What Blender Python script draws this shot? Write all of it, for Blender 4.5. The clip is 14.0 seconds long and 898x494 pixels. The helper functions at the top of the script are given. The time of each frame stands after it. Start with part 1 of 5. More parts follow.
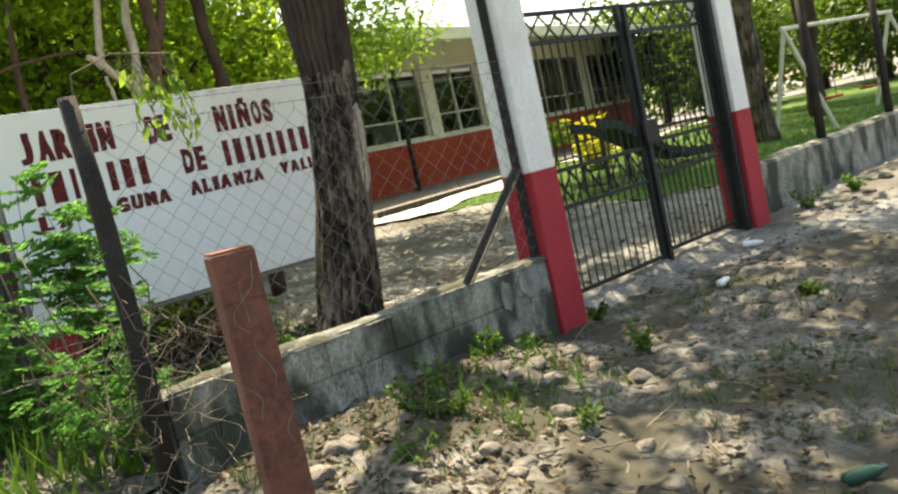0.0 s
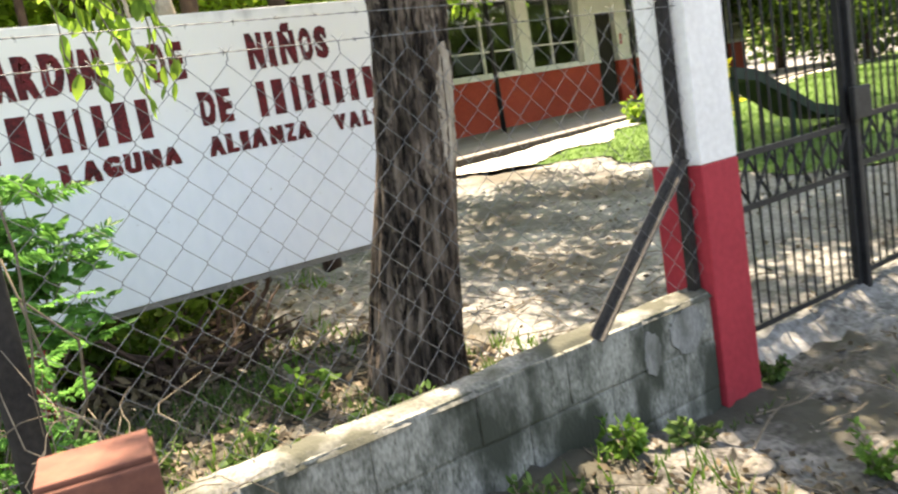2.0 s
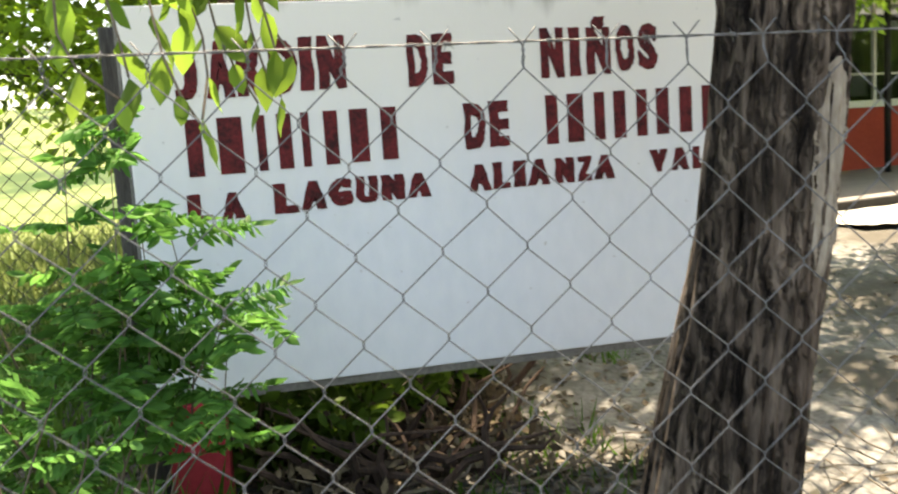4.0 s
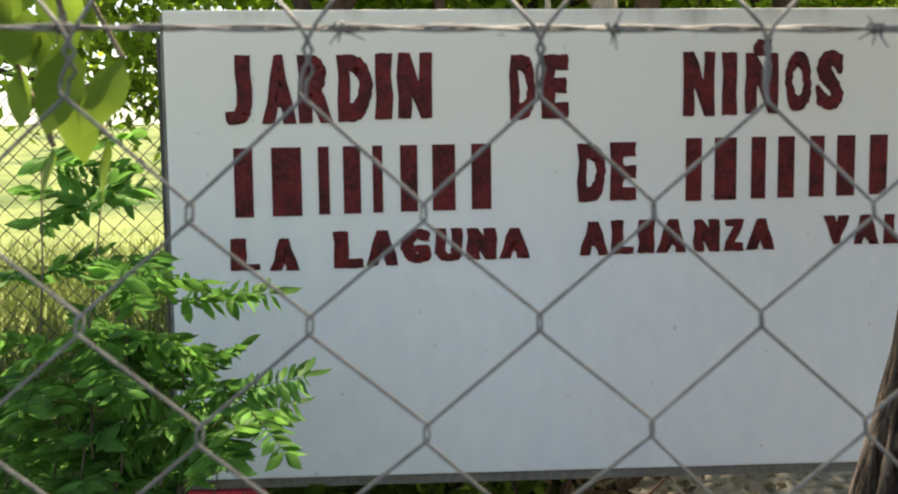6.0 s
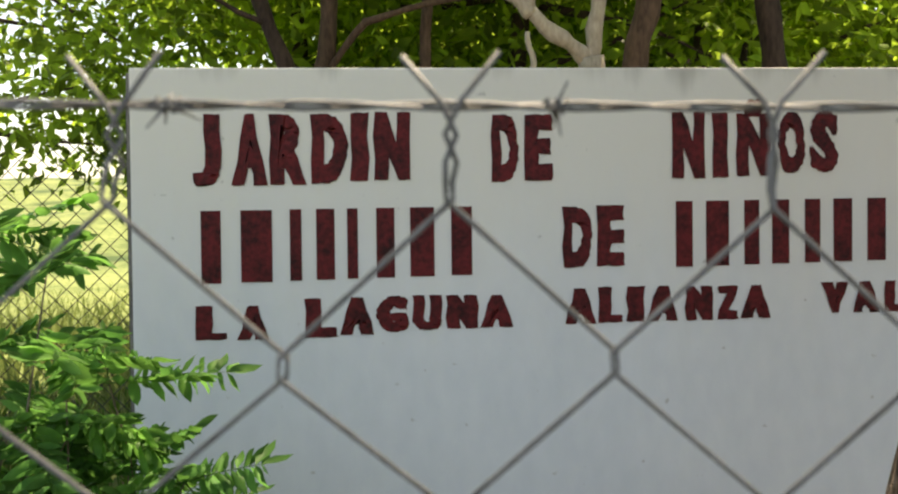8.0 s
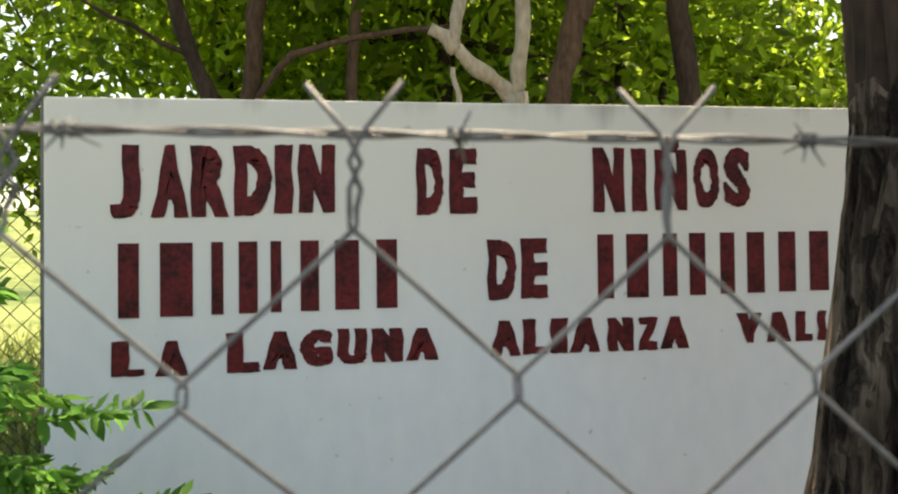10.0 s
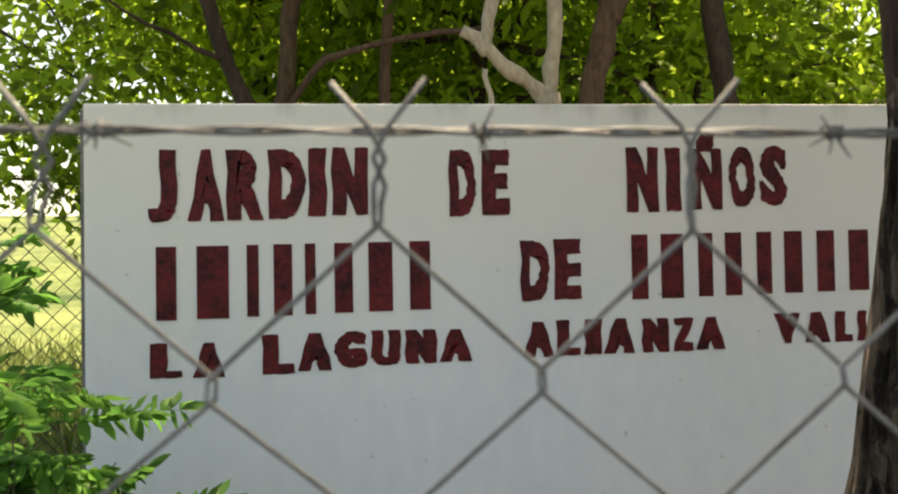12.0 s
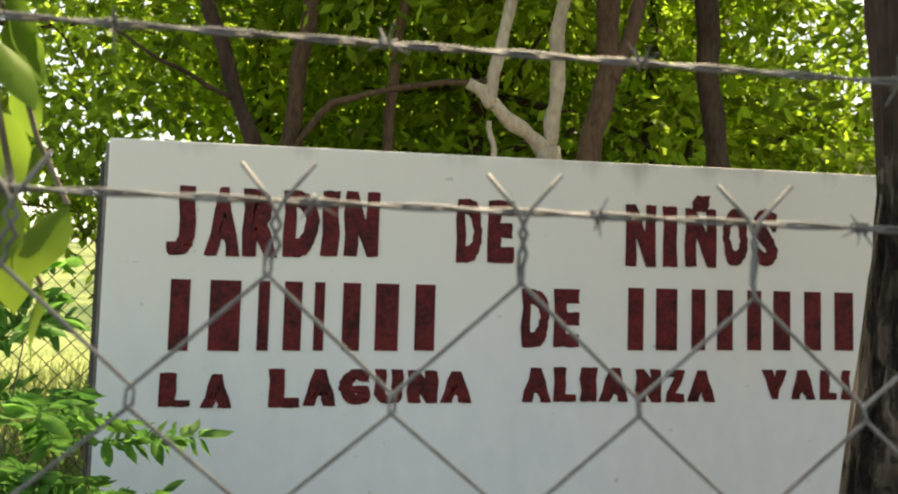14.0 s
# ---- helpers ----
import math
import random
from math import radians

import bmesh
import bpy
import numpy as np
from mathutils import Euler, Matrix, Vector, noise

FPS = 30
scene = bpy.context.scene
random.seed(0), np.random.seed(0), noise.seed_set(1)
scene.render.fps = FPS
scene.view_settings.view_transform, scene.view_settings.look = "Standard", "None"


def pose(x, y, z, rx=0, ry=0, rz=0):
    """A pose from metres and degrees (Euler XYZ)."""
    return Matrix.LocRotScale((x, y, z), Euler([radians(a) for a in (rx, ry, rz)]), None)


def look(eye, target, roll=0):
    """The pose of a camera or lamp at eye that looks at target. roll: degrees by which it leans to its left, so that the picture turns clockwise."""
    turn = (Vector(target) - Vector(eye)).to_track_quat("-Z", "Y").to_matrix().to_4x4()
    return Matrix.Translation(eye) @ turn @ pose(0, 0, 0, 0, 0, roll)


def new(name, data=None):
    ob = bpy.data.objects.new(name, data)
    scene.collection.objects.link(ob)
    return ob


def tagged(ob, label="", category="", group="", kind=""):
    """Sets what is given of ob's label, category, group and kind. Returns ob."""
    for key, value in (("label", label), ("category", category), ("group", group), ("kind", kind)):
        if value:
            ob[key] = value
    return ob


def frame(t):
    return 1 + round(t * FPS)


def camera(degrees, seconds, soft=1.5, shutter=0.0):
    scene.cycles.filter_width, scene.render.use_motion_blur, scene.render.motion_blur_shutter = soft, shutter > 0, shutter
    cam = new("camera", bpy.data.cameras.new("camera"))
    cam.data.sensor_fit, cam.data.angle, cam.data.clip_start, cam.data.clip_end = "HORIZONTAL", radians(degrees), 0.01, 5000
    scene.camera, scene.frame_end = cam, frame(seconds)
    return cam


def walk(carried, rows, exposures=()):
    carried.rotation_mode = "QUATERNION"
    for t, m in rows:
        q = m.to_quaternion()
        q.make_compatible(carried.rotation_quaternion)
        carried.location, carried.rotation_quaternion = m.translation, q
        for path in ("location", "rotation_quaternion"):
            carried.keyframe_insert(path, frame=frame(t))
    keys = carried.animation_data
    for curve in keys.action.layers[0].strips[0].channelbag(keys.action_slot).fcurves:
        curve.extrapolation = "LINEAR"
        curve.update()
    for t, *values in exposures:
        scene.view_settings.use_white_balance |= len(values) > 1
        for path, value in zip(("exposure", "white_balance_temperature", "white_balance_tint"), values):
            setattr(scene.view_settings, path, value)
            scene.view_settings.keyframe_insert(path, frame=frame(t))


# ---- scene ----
cam = camera(55.7, 14.0, soft=2.1, shutter=0.3)
cam.data.dof.use_dof, cam.data.dof.focus_distance, cam.data.dof.aperture_fstop = True, 2.5, 15.0
PATH = [
    (0, (-0.176, -0.144, 1.213), (1.108, 1.374, 1.001), -12.7),
    (0.5, (0.042, 0.194, 1.27), (1.255, 1.761, 1.001), -11.5),
    (1, (0.268, 0.515, 1.329), (1.472, 2.082, 1.018), -10.8),
    (1.5, (0.53, 0.921, 1.386), (1.737, 2.481, 1.055), -9.5),
    (2, (0.815, 1.212, 1.415), (1.932, 2.835, 1.072), -9.5),
    (2.5, (1.036, 1.479, 1.499), (1.987, 3.2, 1.132), -7.9),
    (3, (1.208, 1.824, 1.526), (2.2, 3.517, 1.136), -6.8),
    (3.5, (1.391, 2.094, 1.516), (2.244, 3.874, 1.194), -4.3),
    (4, (1.573, 2.309, 1.501), (1.997, 4.248, 1.257), -3.8),
    (6.5, (1.86, 2.99, 1.561), (1.948, 4.982, 1.407), -0.7),
    (7, (1.884, 3.036, 1.568), (1.987, 5.029, 1.443), -0.7),
    (7.5, (1.886, 3.044, 1.567), (1.986, 5.04, 1.508), -0.8),
    (8, (1.884, 3.032, 1.575), (1.991, 5.028, 1.536), -0.6),
    (8.5, (1.897, 3.032, 1.576), (2.07, 5.023, 1.63), -0.8),
    (11, (1.889, 3.028, 1.569), (2.173, 5.007, 1.599), -0.6),
    (11.5, (1.89, 3.029, 1.568), (2.132, 5.014, 1.616), -0.6),
    (12, (1.895, 3.026, 1.57), (2.091, 5.016, 1.615), -1.0),
    (12.5, (1.878, 3.018, 1.582), (2.073, 5.008, 1.623), -0.8),
    (13, (1.832, 2.98, 1.574), (2.039, 4.966, 1.701), 1.1),
    (13.5, (1.826, 2.957, 1.571), (2.034, 4.939, 1.728), 1.9),
    (14, (1.823, 2.941, 1.572), (2.057, 4.922, 1.718), 1.6),
]
EXPOSURES = [
    (0, 1.85, 9150, 7), (0.5, 2.36, 9000, 10), (1, 2.42, 8800, 13), (2, 2.46, 8800, 14), (3.5, 2.3, 8600, 13), (4.2, 2.15, 9000, 12),
    (6.4, 1.57, 8900, 12), (7.2, 1.64, 9100, 12), (8.5, 1.47, 9700, 12), (11, 1.73, 9600, 11), (11.5, 1.64, 9800, 11), (12, 1.5, 10100, 12), (12.5, 1.54, 10000, 11), (13.5, 1.56, 10200, 10), (14, 1.62, 10200, 10),
]
walk(cam, [(t, look(eye, target, roll)) for t, eye, target, roll in PATH], EXPOSURES)
# ---- world, sun, exposure ----
SUN_AZ, SUN_EL = radians(60.0), radians(68.0)
world = bpy.data.worlds.new("world")
scene.world = world
world.use_nodes = True
wn = world.node_tree.nodes
sky = wn.new("ShaderNodeTexSky")
sky.sky_type = "NISHITA"
sky.sun_disc = False
sky.sun_elevation, sky.sun_rotation = SUN_EL, radians(90) - SUN_AZ
sky.dust_density = 2.0
wn["Background"].inputs["Strength"].default_value = 0.145
world.node_tree.links.new(sky.outputs[0], wn["Background"].inputs["Color"])
sun_data = bpy.data.lights.new("sun", "SUN")
sun_data.energy, sun_data.angle, sun_data.color = 4.4, radians(0.55), (1.0, 0.95, 0.86)
sun = new("sun", sun_data)
sun.matrix_world = look((10 * math.cos(SUN_AZ) * math.cos(SUN_EL), 10 * math.sin(SUN_AZ) * math.cos(SUN_EL), 10 * math.sin(SUN_EL)), (0, 0, 0))


# ---- materials ----
def material(name, dark, light, rough=0.9, scale=6.0, bump=0.3, metal=0.0, fine=60.0, stretch=(1, 1, 1), stain_or_shade=None, stain_or_shade_at=0.55, translucent=0.0, per_piece=0.0, contrast=(0.3, 0.7)):
    m = bpy.data.materials.new(name)
    m.use_nodes = True
    nt, n = m.node_tree, m.node_tree.nodes
    bsdf = n["Principled BSDF"]
    out = n["Material Output"]
    co = n.new("ShaderNodeTexCoord")
    mp = n.new("ShaderNodeMapping")
    mp.inputs["Scale"].default_value = stretch
    nt.links.new(co.outputs["Object"], mp.inputs["Vector"])
    big = n.new("ShaderNodeTexNoise")
    big.inputs["Scale"].default_value, big.inputs["Detail"].default_value = scale, 6.0
    small = n.new("ShaderNodeTexNoise")
    small.inputs["Scale"].default_value, small.inputs["Detail"].default_value = fine, 4.0
    nt.links.new(mp.outputs[0], big.inputs["Vector"])
    nt.links.new(mp.outputs[0], small.inputs["Vector"])
    mean = n.new("ShaderNodeMath")
    mean.operation = "ADD"
    half = n.new("ShaderNodeMath")
    half.operation = "MULTIPLY"
    half.inputs[1].default_value = 0.5
    nt.links.new(big.outputs["Fac"], mean.inputs[0])
    nt.links.new(small.outputs["Fac"], mean.inputs[1])
    nt.links.new(mean.outputs[0], half.inputs[0])
    ramp = n.new("ShaderNodeValToRGB")
    ramp.color_ramp.elements[0].position, ramp.color_ramp.elements[1].position = contrast
    ramp.color_ramp.elements[0].color, ramp.color_ramp.elements[1].color = (*dark, 1), (*light, 1)
    nt.links.new(half.outputs[0], ramp.inputs["Fac"])
    colour = ramp.outputs["Color"]
    if stain_or_shade:
        patch = n.new("ShaderNodeTexNoise")
        patch.inputs["Scale"].default_value, patch.inputs["Detail"].default_value = scale * 0.35, 8.0
        nt.links.new(mp.outputs[0], patch.inputs["Vector"])
        pr = n.new("ShaderNodeValToRGB")
        pr.color_ramp.elements[0].position, pr.color_ramp.elements[1].position = stain_or_shade_at, stain_or_shade_at + 0.12
        nt.links.new(patch.outputs["Fac"], pr.inputs["Fac"])
        mix = n.new("ShaderNodeMix")
        mix.data_type = "RGBA"
        nt.links.new(pr.outputs["Color"], mix.inputs["Factor"])
        nt.links.new(colour, mix.inputs["A"])
        mix.inputs["B"].default_value = (*stain_or_shade, 1)
        colour = mix.outputs["Result"]
    if per_piece:
        info = n.new("ShaderNodeNewGeometry")
        mapr = n.new("ShaderNodeMapRange")
        mapr.inputs["To Min"].default_value, mapr.inputs["To Max"].default_value = 1 - per_piece, 1 + per_piece
        nt.links.new(info.outputs["Random Per Island"], mapr.inputs["Value"])
        hsv = n.new("ShaderNodeHueSaturation")
        nt.links.new(mapr.outputs["Result"], hsv.inputs["Value"])
        nt.links.new(colour, hsv.inputs["Color"])
        colour = hsv.outputs["Color"]
    nt.links.new(colour, bsdf.inputs["Base Color"])
    bsdf.inputs["Roughness"].default_value, bsdf.inputs["Metallic"].default_value = rough, metal
    bsdf.inputs["Specular IOR Level"].default_value = 0.12 if translucent else 0.3
    if bump:
        bp = n.new("ShaderNodeBump")
        bp.inputs["Strength"].default_value, bp.inputs["Distance"].default_value = bump, 0.01
        nt.links.new(half.outputs[0], bp.inputs["Height"])
        nt.links.new(bp.outputs[0], bsdf.inputs["Normal"])
    if translucent:
        tr = n.new("ShaderNodeBsdfTranslucent")
        bright = n.new("ShaderNodeHueSaturation")
        bright.inputs["Value"].default_value, bright.inputs["Hue"].default_value = 1.7, 0.493
        nt.links.new(colour, bright.inputs["Color"])
        nt.links.new(bright.outputs["Color"], tr.inputs["Color"])
        ms = n.new("ShaderNodeMixShader")
        ms.inputs[0].default_value = translucent
        nt.links.new(bsdf.outputs[0], ms.inputs[1])
        nt.links.new(tr.outputs[0], ms.inputs[2])
        nt.links.new(ms.outputs[0], out.inputs["Surface"])
    return m


def bark_material(name, crack, dark, light):
    """Long bark plates parted by deep cracks."""
    m = bpy.data.materials.new(name)
    m.use_nodes = True
    nt, n = m.node_tree, m.node_tree.nodes
    bsdf = n["Principled BSDF"]
    bsdf.inputs["Roughness"].default_value = 0.95
    bsdf.inputs["Specular IOR Level"].default_value = 0.2
    co = n.new("ShaderNodeTexCoord")
    wob = n.new("ShaderNodeTexNoise")
    wob.inputs["Scale"].default_value, wob.inputs["Detail"].default_value = 7.0, 4.0
    nt.links.new(co.outputs["Object"], wob.inputs["Vector"])
    sub = n.new("ShaderNodeVectorMath")
    sub.operation = "SCALE"
    sub.inputs["Scale"].default_value = 0.12
    nt.links.new(wob.outputs["Color"], sub.inputs[0])
    add = n.new("ShaderNodeVectorMath")
    nt.links.new(co.outputs["Object"], add.inputs[0])
    nt.links.new(sub.outputs[0], add.inputs[1])
    mp = n.new("ShaderNodeMapping")
    mp.inputs["Scale"].default_value = (26, 26, 2.6)
    nt.links.new(add.outputs[0], mp.inputs["Vector"])
    cells = n.new("ShaderNodeTexNoise")
    cells.inputs["Scale"].default_value, cells.inputs["Detail"].default_value, cells.inputs["Roughness"].default_value = 1.0, 7.0, 0.62
    nt.links.new(mp.outputs[0], cells.inputs["Vector"])
    gap = n.new("ShaderNodeValToRGB")
    gap.color_ramp.elements[0].position, gap.color_ramp.elements[1].position = 0.36, 0.52
    nt.links.new(cells.outputs["Fac"], gap.inputs["Fac"])
    mp2 = n.new("ShaderNodeMapping")
    mp2.inputs["Scale"].default_value = (15, 15, 1.1)
    nt.links.new(co.outputs["Object"], mp2.inputs["Vector"])
    tone = n.new("ShaderNodeTexNoise")
    tone.inputs["Scale"].default_value, tone.inputs["Detail"].default_value, tone.inputs["Roughness"].default_value = 1.6, 9.0, 0.7
    nt.links.new(mp2.outputs[0], tone.inputs["Vector"])
    ramp = n.new("ShaderNodeValToRGB")
    ramp.color_ramp.elements[0].position, ramp.color_ramp.elements[1].position = 0.38, 0.66
    ramp.color_ramp.elements[0].color, ramp.color_ramp.elements[1].color = (*dark, 1), (*light, 1)
    nt.links.new(tone.outputs["Fac"], ramp.inputs["Fac"])
    mix = n.new("ShaderNodeMix")
    mix.data_type = "RGBA"
    nt.links.new(gap.outputs["Color"], mix.inputs["Factor"])
    mix.inputs["A"].default_value = (*crack, 1)
    nt.links.new(ramp.outputs["Color"], mix.inputs["B"])
    blotch = n.new("ShaderNodeTexNoise")
    blotch.inputs["Scale"].default_value, blotch.inputs["Detail"].default_value = 3.2, 5.0
    nt.links.new(co.outputs["Object"], blotch.inputs["Vector"])
    worn = n.new("ShaderNodeMapRange")
    for key, value in (("From Min", 0.38), ("From Max", 0.62), ("To Min", 0.45), ("To Max", 1.25)):
        worn.inputs[key].default_value = value
    nt.links.new(blotch.outputs["Fac"], worn.inputs["Value"])
    tint = n.new("ShaderNodeHueSaturation")
    nt.links.new(worn.outputs["Result"], tint.inputs["Value"])
    nt.links.new(mix.outputs["Result"], tint.inputs["Color"])
    nt.links.new(tint.outputs["Color"], bsdf.inputs["Base Color"])
    height = n.new("ShaderNodeMath")
    height.operation = "MULTIPLY_ADD"
    height.inputs[1].default_value = 0.35
    nt.links.new(tone.outputs["Fac"], height.inputs[0])
    nt.links.new(gap.outputs["Color"], height.inputs[2])
    bp = n.new("ShaderNodeBump")
    bp.inputs["Strength"].default_value, bp.inputs["Distance"].default_value = 1.0, 0.02
    nt.links.new(height.outputs[0], bp.inputs["Height"])
    nt.links.new(bp.outputs[0], bsdf.inputs["Normal"])
    return m


def sign_paint():
    """Bluish white masonry paint, brushed on unevenly: skylight below and warm bounce above painted in, with streaky
    beige grime from the top edge.
    """
    m = material("sign_white_paint", (0.68, 0.73, 0.785), (0.78, 0.82, 0.862), 0.75, 1.6, 0.2, fine=22, stretch=(1, 1, 0.55))
    nt, n = m.node_tree, m.node_tree.nodes
    bsdf = n["Principled BSDF"]
    paint = bsdf.inputs["Base Color"].links[0].from_socket
    co = n.new("ShaderNodeTexCoord")
    split = n.new("ShaderNodeSeparateXYZ")
    nt.links.new(co.outputs["Object"], split.inputs[0])
    mp = n.new("ShaderNodeMapping")
    mp.inputs["Scale"].default_value = (9, 9, 0.8)
    nt.links.new(co.outputs["Object"], mp.inputs["Vector"])
    streak = n.new("ShaderNodeTexNoise")
    streak.inputs["Scale"].default_value, streak.inputs["Detail"].default_value = 1.0, 8.0
    nt.links.new(mp.outputs[0], streak.inputs["Vector"])
    # warm light on the upper half is put into this beige blend, with grime streaks
    reach = n.new("ShaderNodeMath")
    reach.operation = "MULTIPLY_ADD"
    reach.inputs[1].default_value = 0.35
    nt.links.new(streak.outputs["Fac"], reach.inputs[0])
    nt.links.new(split.outputs["Z"], reach.inputs[2])
    ramp = n.new("ShaderNodeMapRange")
    ramp.interpolation_type = "SMOOTHSTEP"
    for key, value in (("From Min", 1.3), ("From Max", 2.05), ("To Min", 0.0), ("To Max", 0.9)):
        ramp.inputs[key].default_value = value
    nt.links.new(reach.outputs[0], ramp.inputs["Value"])
    mix = n.new("ShaderNodeMix")
    mix.data_type = "RGBA"
    mix.inputs["B"].default_value = (0.79, 0.765, 0.7, 1)
    nt.links.new(ramp.outputs["Result"], mix.inputs["Factor"])
    nt.links.new(paint, mix.inputs["A"])
    # narrow dark runs under the top edge
    run = n.new("ShaderNodeMapRange")
    run.interpolation_type = "SMOOTHSTEP"
    for key, value in (("From Min", 2.16), ("From Max", 2.26), ("To Min", 0.0), ("To Max", 0.55)):
        run.inputs[key].default_value = value
    nt.links.new(reach.outputs[0], run.inputs["Value"])
    mix2 = n.new("ShaderNodeMix")
    mix2.data_type = "RGBA"
    mix2.inputs["B"].default_value = (0.3, 0.28, 0.24, 1)
    nt.links.new(run.outputs["Result"], mix2.inputs["Factor"])
    nt.links.new(mix.outputs["Result"], mix2.inputs["A"])
    # small chips and flecks
    fleck = n.new("ShaderNodeTexNoise")
    fleck.inputs["Scale"].default_value, fleck.inputs["Detail"].default_value = 26.0, 3.0
    nt.links.new(co.outputs["Object"], fleck.inputs["Vector"])
    spots = n.new("ShaderNodeMapRange")
    for key, value in (("From Min", 0.7), ("From Max", 0.76), ("To Min", 0.0), ("To Max", 0.6)):
        spots.inputs[key].default_value = value
    nt.links.new(fleck.outputs["Fac"], spots.inputs["Value"])
    mix3 = n.new("ShaderNodeMix")
    mix3.data_type = "RGBA"
    mix3.inputs["B"].default_value = (0.42, 0.41, 0.39, 1)
    nt.links.new(spots.outputs["Result"], mix3.inputs["Factor"])
    nt.links.new(mix2.outputs["Result"], mix3.inputs["A"])
    nt.links.new(mix3.outputs["Result"], bsdf.inputs["Base Color"])
    return m


DIRT = material("dirt", (0.05, 0.048, 0.043), (0.245, 0.246, 0.242), 0.95, 2.2, 1.0, fine=30, stain_or_shade=(0.085, 0.078, 0.068), stain_or_shade_at=0.52, contrast=(0.36, 0.62))
VERGE = material("verge_soil", (0.017, 0.016, 0.014), (0.185, 0.178, 0.167), 0.95, 4.5, 1.0, fine=38, stain_or_shade=(0.045, 0.043, 0.033), stain_or_shade_at=0.44, contrast=(0.38, 0.62))
WEED = material("weed_leaf", (0.025, 0.06, 0.014), (0.095, 0.16, 0.045), 0.6, 5.0, 0, translucent=0.3, per_piece=0.5, fine=20)
LAWN = material("lawn_soil", (0.03, 0.07, 0.012), (0.08, 0.15, 0.03), 0.95, 3.0, 0.6, fine=70)
# the dark green patches stand in for tree shadows on the grass
MEADOW = material("meadow_soil", (0.04, 0.075, 0.016), (0.21, 0.255, 0.09), 0.95, 0.9, 0.4, fine=9, stain_or_shade=(0.03, 0.062, 0.013), stain_or_shade_at=0.52)
GRASS = material("grass_blade", (0.035, 0.09, 0.014), (0.09, 0.18, 0.03), 0.6, 8.0, 0, translucent=0.28, per_piece=0.35)
DRYGRASS = material("dry_grass_blade", (0.06, 0.1, 0.024), (0.21, 0.255, 0.09), 0.7, 8.0, 0, translucent=0.3, per_piece=0.3)
CONCRETE = material("concrete_slab", (0.42, 0.4, 0.36), (0.62, 0.6, 0.55), 0.9, 2.0, 0.25, fine=40)
FLOOR_GREY = material("veranda_concrete", (0.15, 0.135, 0.127), (0.25, 0.228, 0.215), 0.85, 1.6, 0.2, fine=30)
BLOCK = material("concrete_block", (0.075, 0.08, 0.066), (0.34, 0.34, 0.305), 0.95, 8.0, 0.9, fine=60, stain_or_shade=(0.045, 0.05, 0.038), stain_or_shade_at=0.45, stretch=(1.5, 1.5, 0.7), contrast=(0.36, 0.62))
OLDWOOD = material("weathered_wood", (0.02, 0.02, 0.019), (0.12, 0.115, 0.108), 0.9, 4.0, 0.6, fine=30, stretch=(6, 6, 0.5))
RENDER = material("cement_render", (0.1, 0.104, 0.098), (0.3, 0.3, 0.285), 0.95, 9.0, 0.8, fine=60, stain_or_shade=(0.09, 0.094, 0.078), stain_or_shade_at=0.5, stretch=(2, 2, 0.7))
MORTAR = material("mortar", (0.075, 0.078, 0.072), (0.31, 0.312, 0.3), 0.95, 7.0, 0.9, fine=70, stain_or_shade=(0.06, 0.062, 0.048), stain_or_shade_at=0.42, contrast=(0.36, 0.64))
SIGN_WHITE = sign_paint()
SIGN_SIDE = material("sign_edge", (0.1, 0.1, 0.09), (0.25, 0.24, 0.22), 0.9, 9.0, 0.4)
LETTER = material("letter_paint", (0.03, 0.004, 0.005), (0.15, 0.013, 0.016), 0.7, 16.0, 0.05, fine=70, contrast=(0.36, 0.6))
WHITE_PAINT = material("white_pillar_paint", (0.62, 0.6, 0.58), (0.82, 0.81, 0.79), 0.8, 3.0, 0.25, fine=35, stain_or_shade=(0.6, 0.57, 0.53), stain_or_shade_at=0.6)
RED_PAINT = material("red_pillar_paint", (0.27, 0.02, 0.03), (0.42, 0.035, 0.05), 0.75, 3.0, 0.25, fine=35, stain_or_shade=(0.3, 0.04, 0.05), stain_or_shade_at=0.58)
RED_WALL = material("red_wall_paint", (0.33, 0.04, 0.025), (0.47, 0.075, 0.045), 0.8, 1.2, 0.1, fine=18)
CREAM = material("cream_wall_paint", (0.57, 0.54, 0.47), (0.72, 0.69, 0.62), 0.85, 1.2, 0.1, fine=18)
RUST = material("rusty_steel", (0.07, 0.028, 0.022), (0.2, 0.08, 0.055), 0.85, 7.0, 0.6, fine=45, stain_or_shade=(0.26, 0.14, 0.1), stain_or_shade_at=0.56)
IRON = material("dark_iron", (0.012, 0.013, 0.014), (0.035, 0.036, 0.038), 0.55, 12.0, 0.15, metal=0.3, fine=60)
OLDSTEEL = material("weathered_steel", (0.022, 0.021, 0.021), (0.085, 0.08, 0.076), 0.7, 12.0, 0.2, metal=0.3, fine=70)
POSTDARK = material("dark_fence_post", (0.007, 0.006, 0.006), (0.034, 0.03, 0.027), 0.8, 10.0, 0.4, fine=60)
WIRE = material("galvanised_wire", (0.075, 0.077, 0.08), (0.22, 0.225, 0.23), 0.6, 30.0, 0.1, metal=0.25, fine=160)
BARK = bark_material("bark", (0.01, 0.007, 0.006), (0.06, 0.044, 0.034), (0.265, 0.21, 0.168))
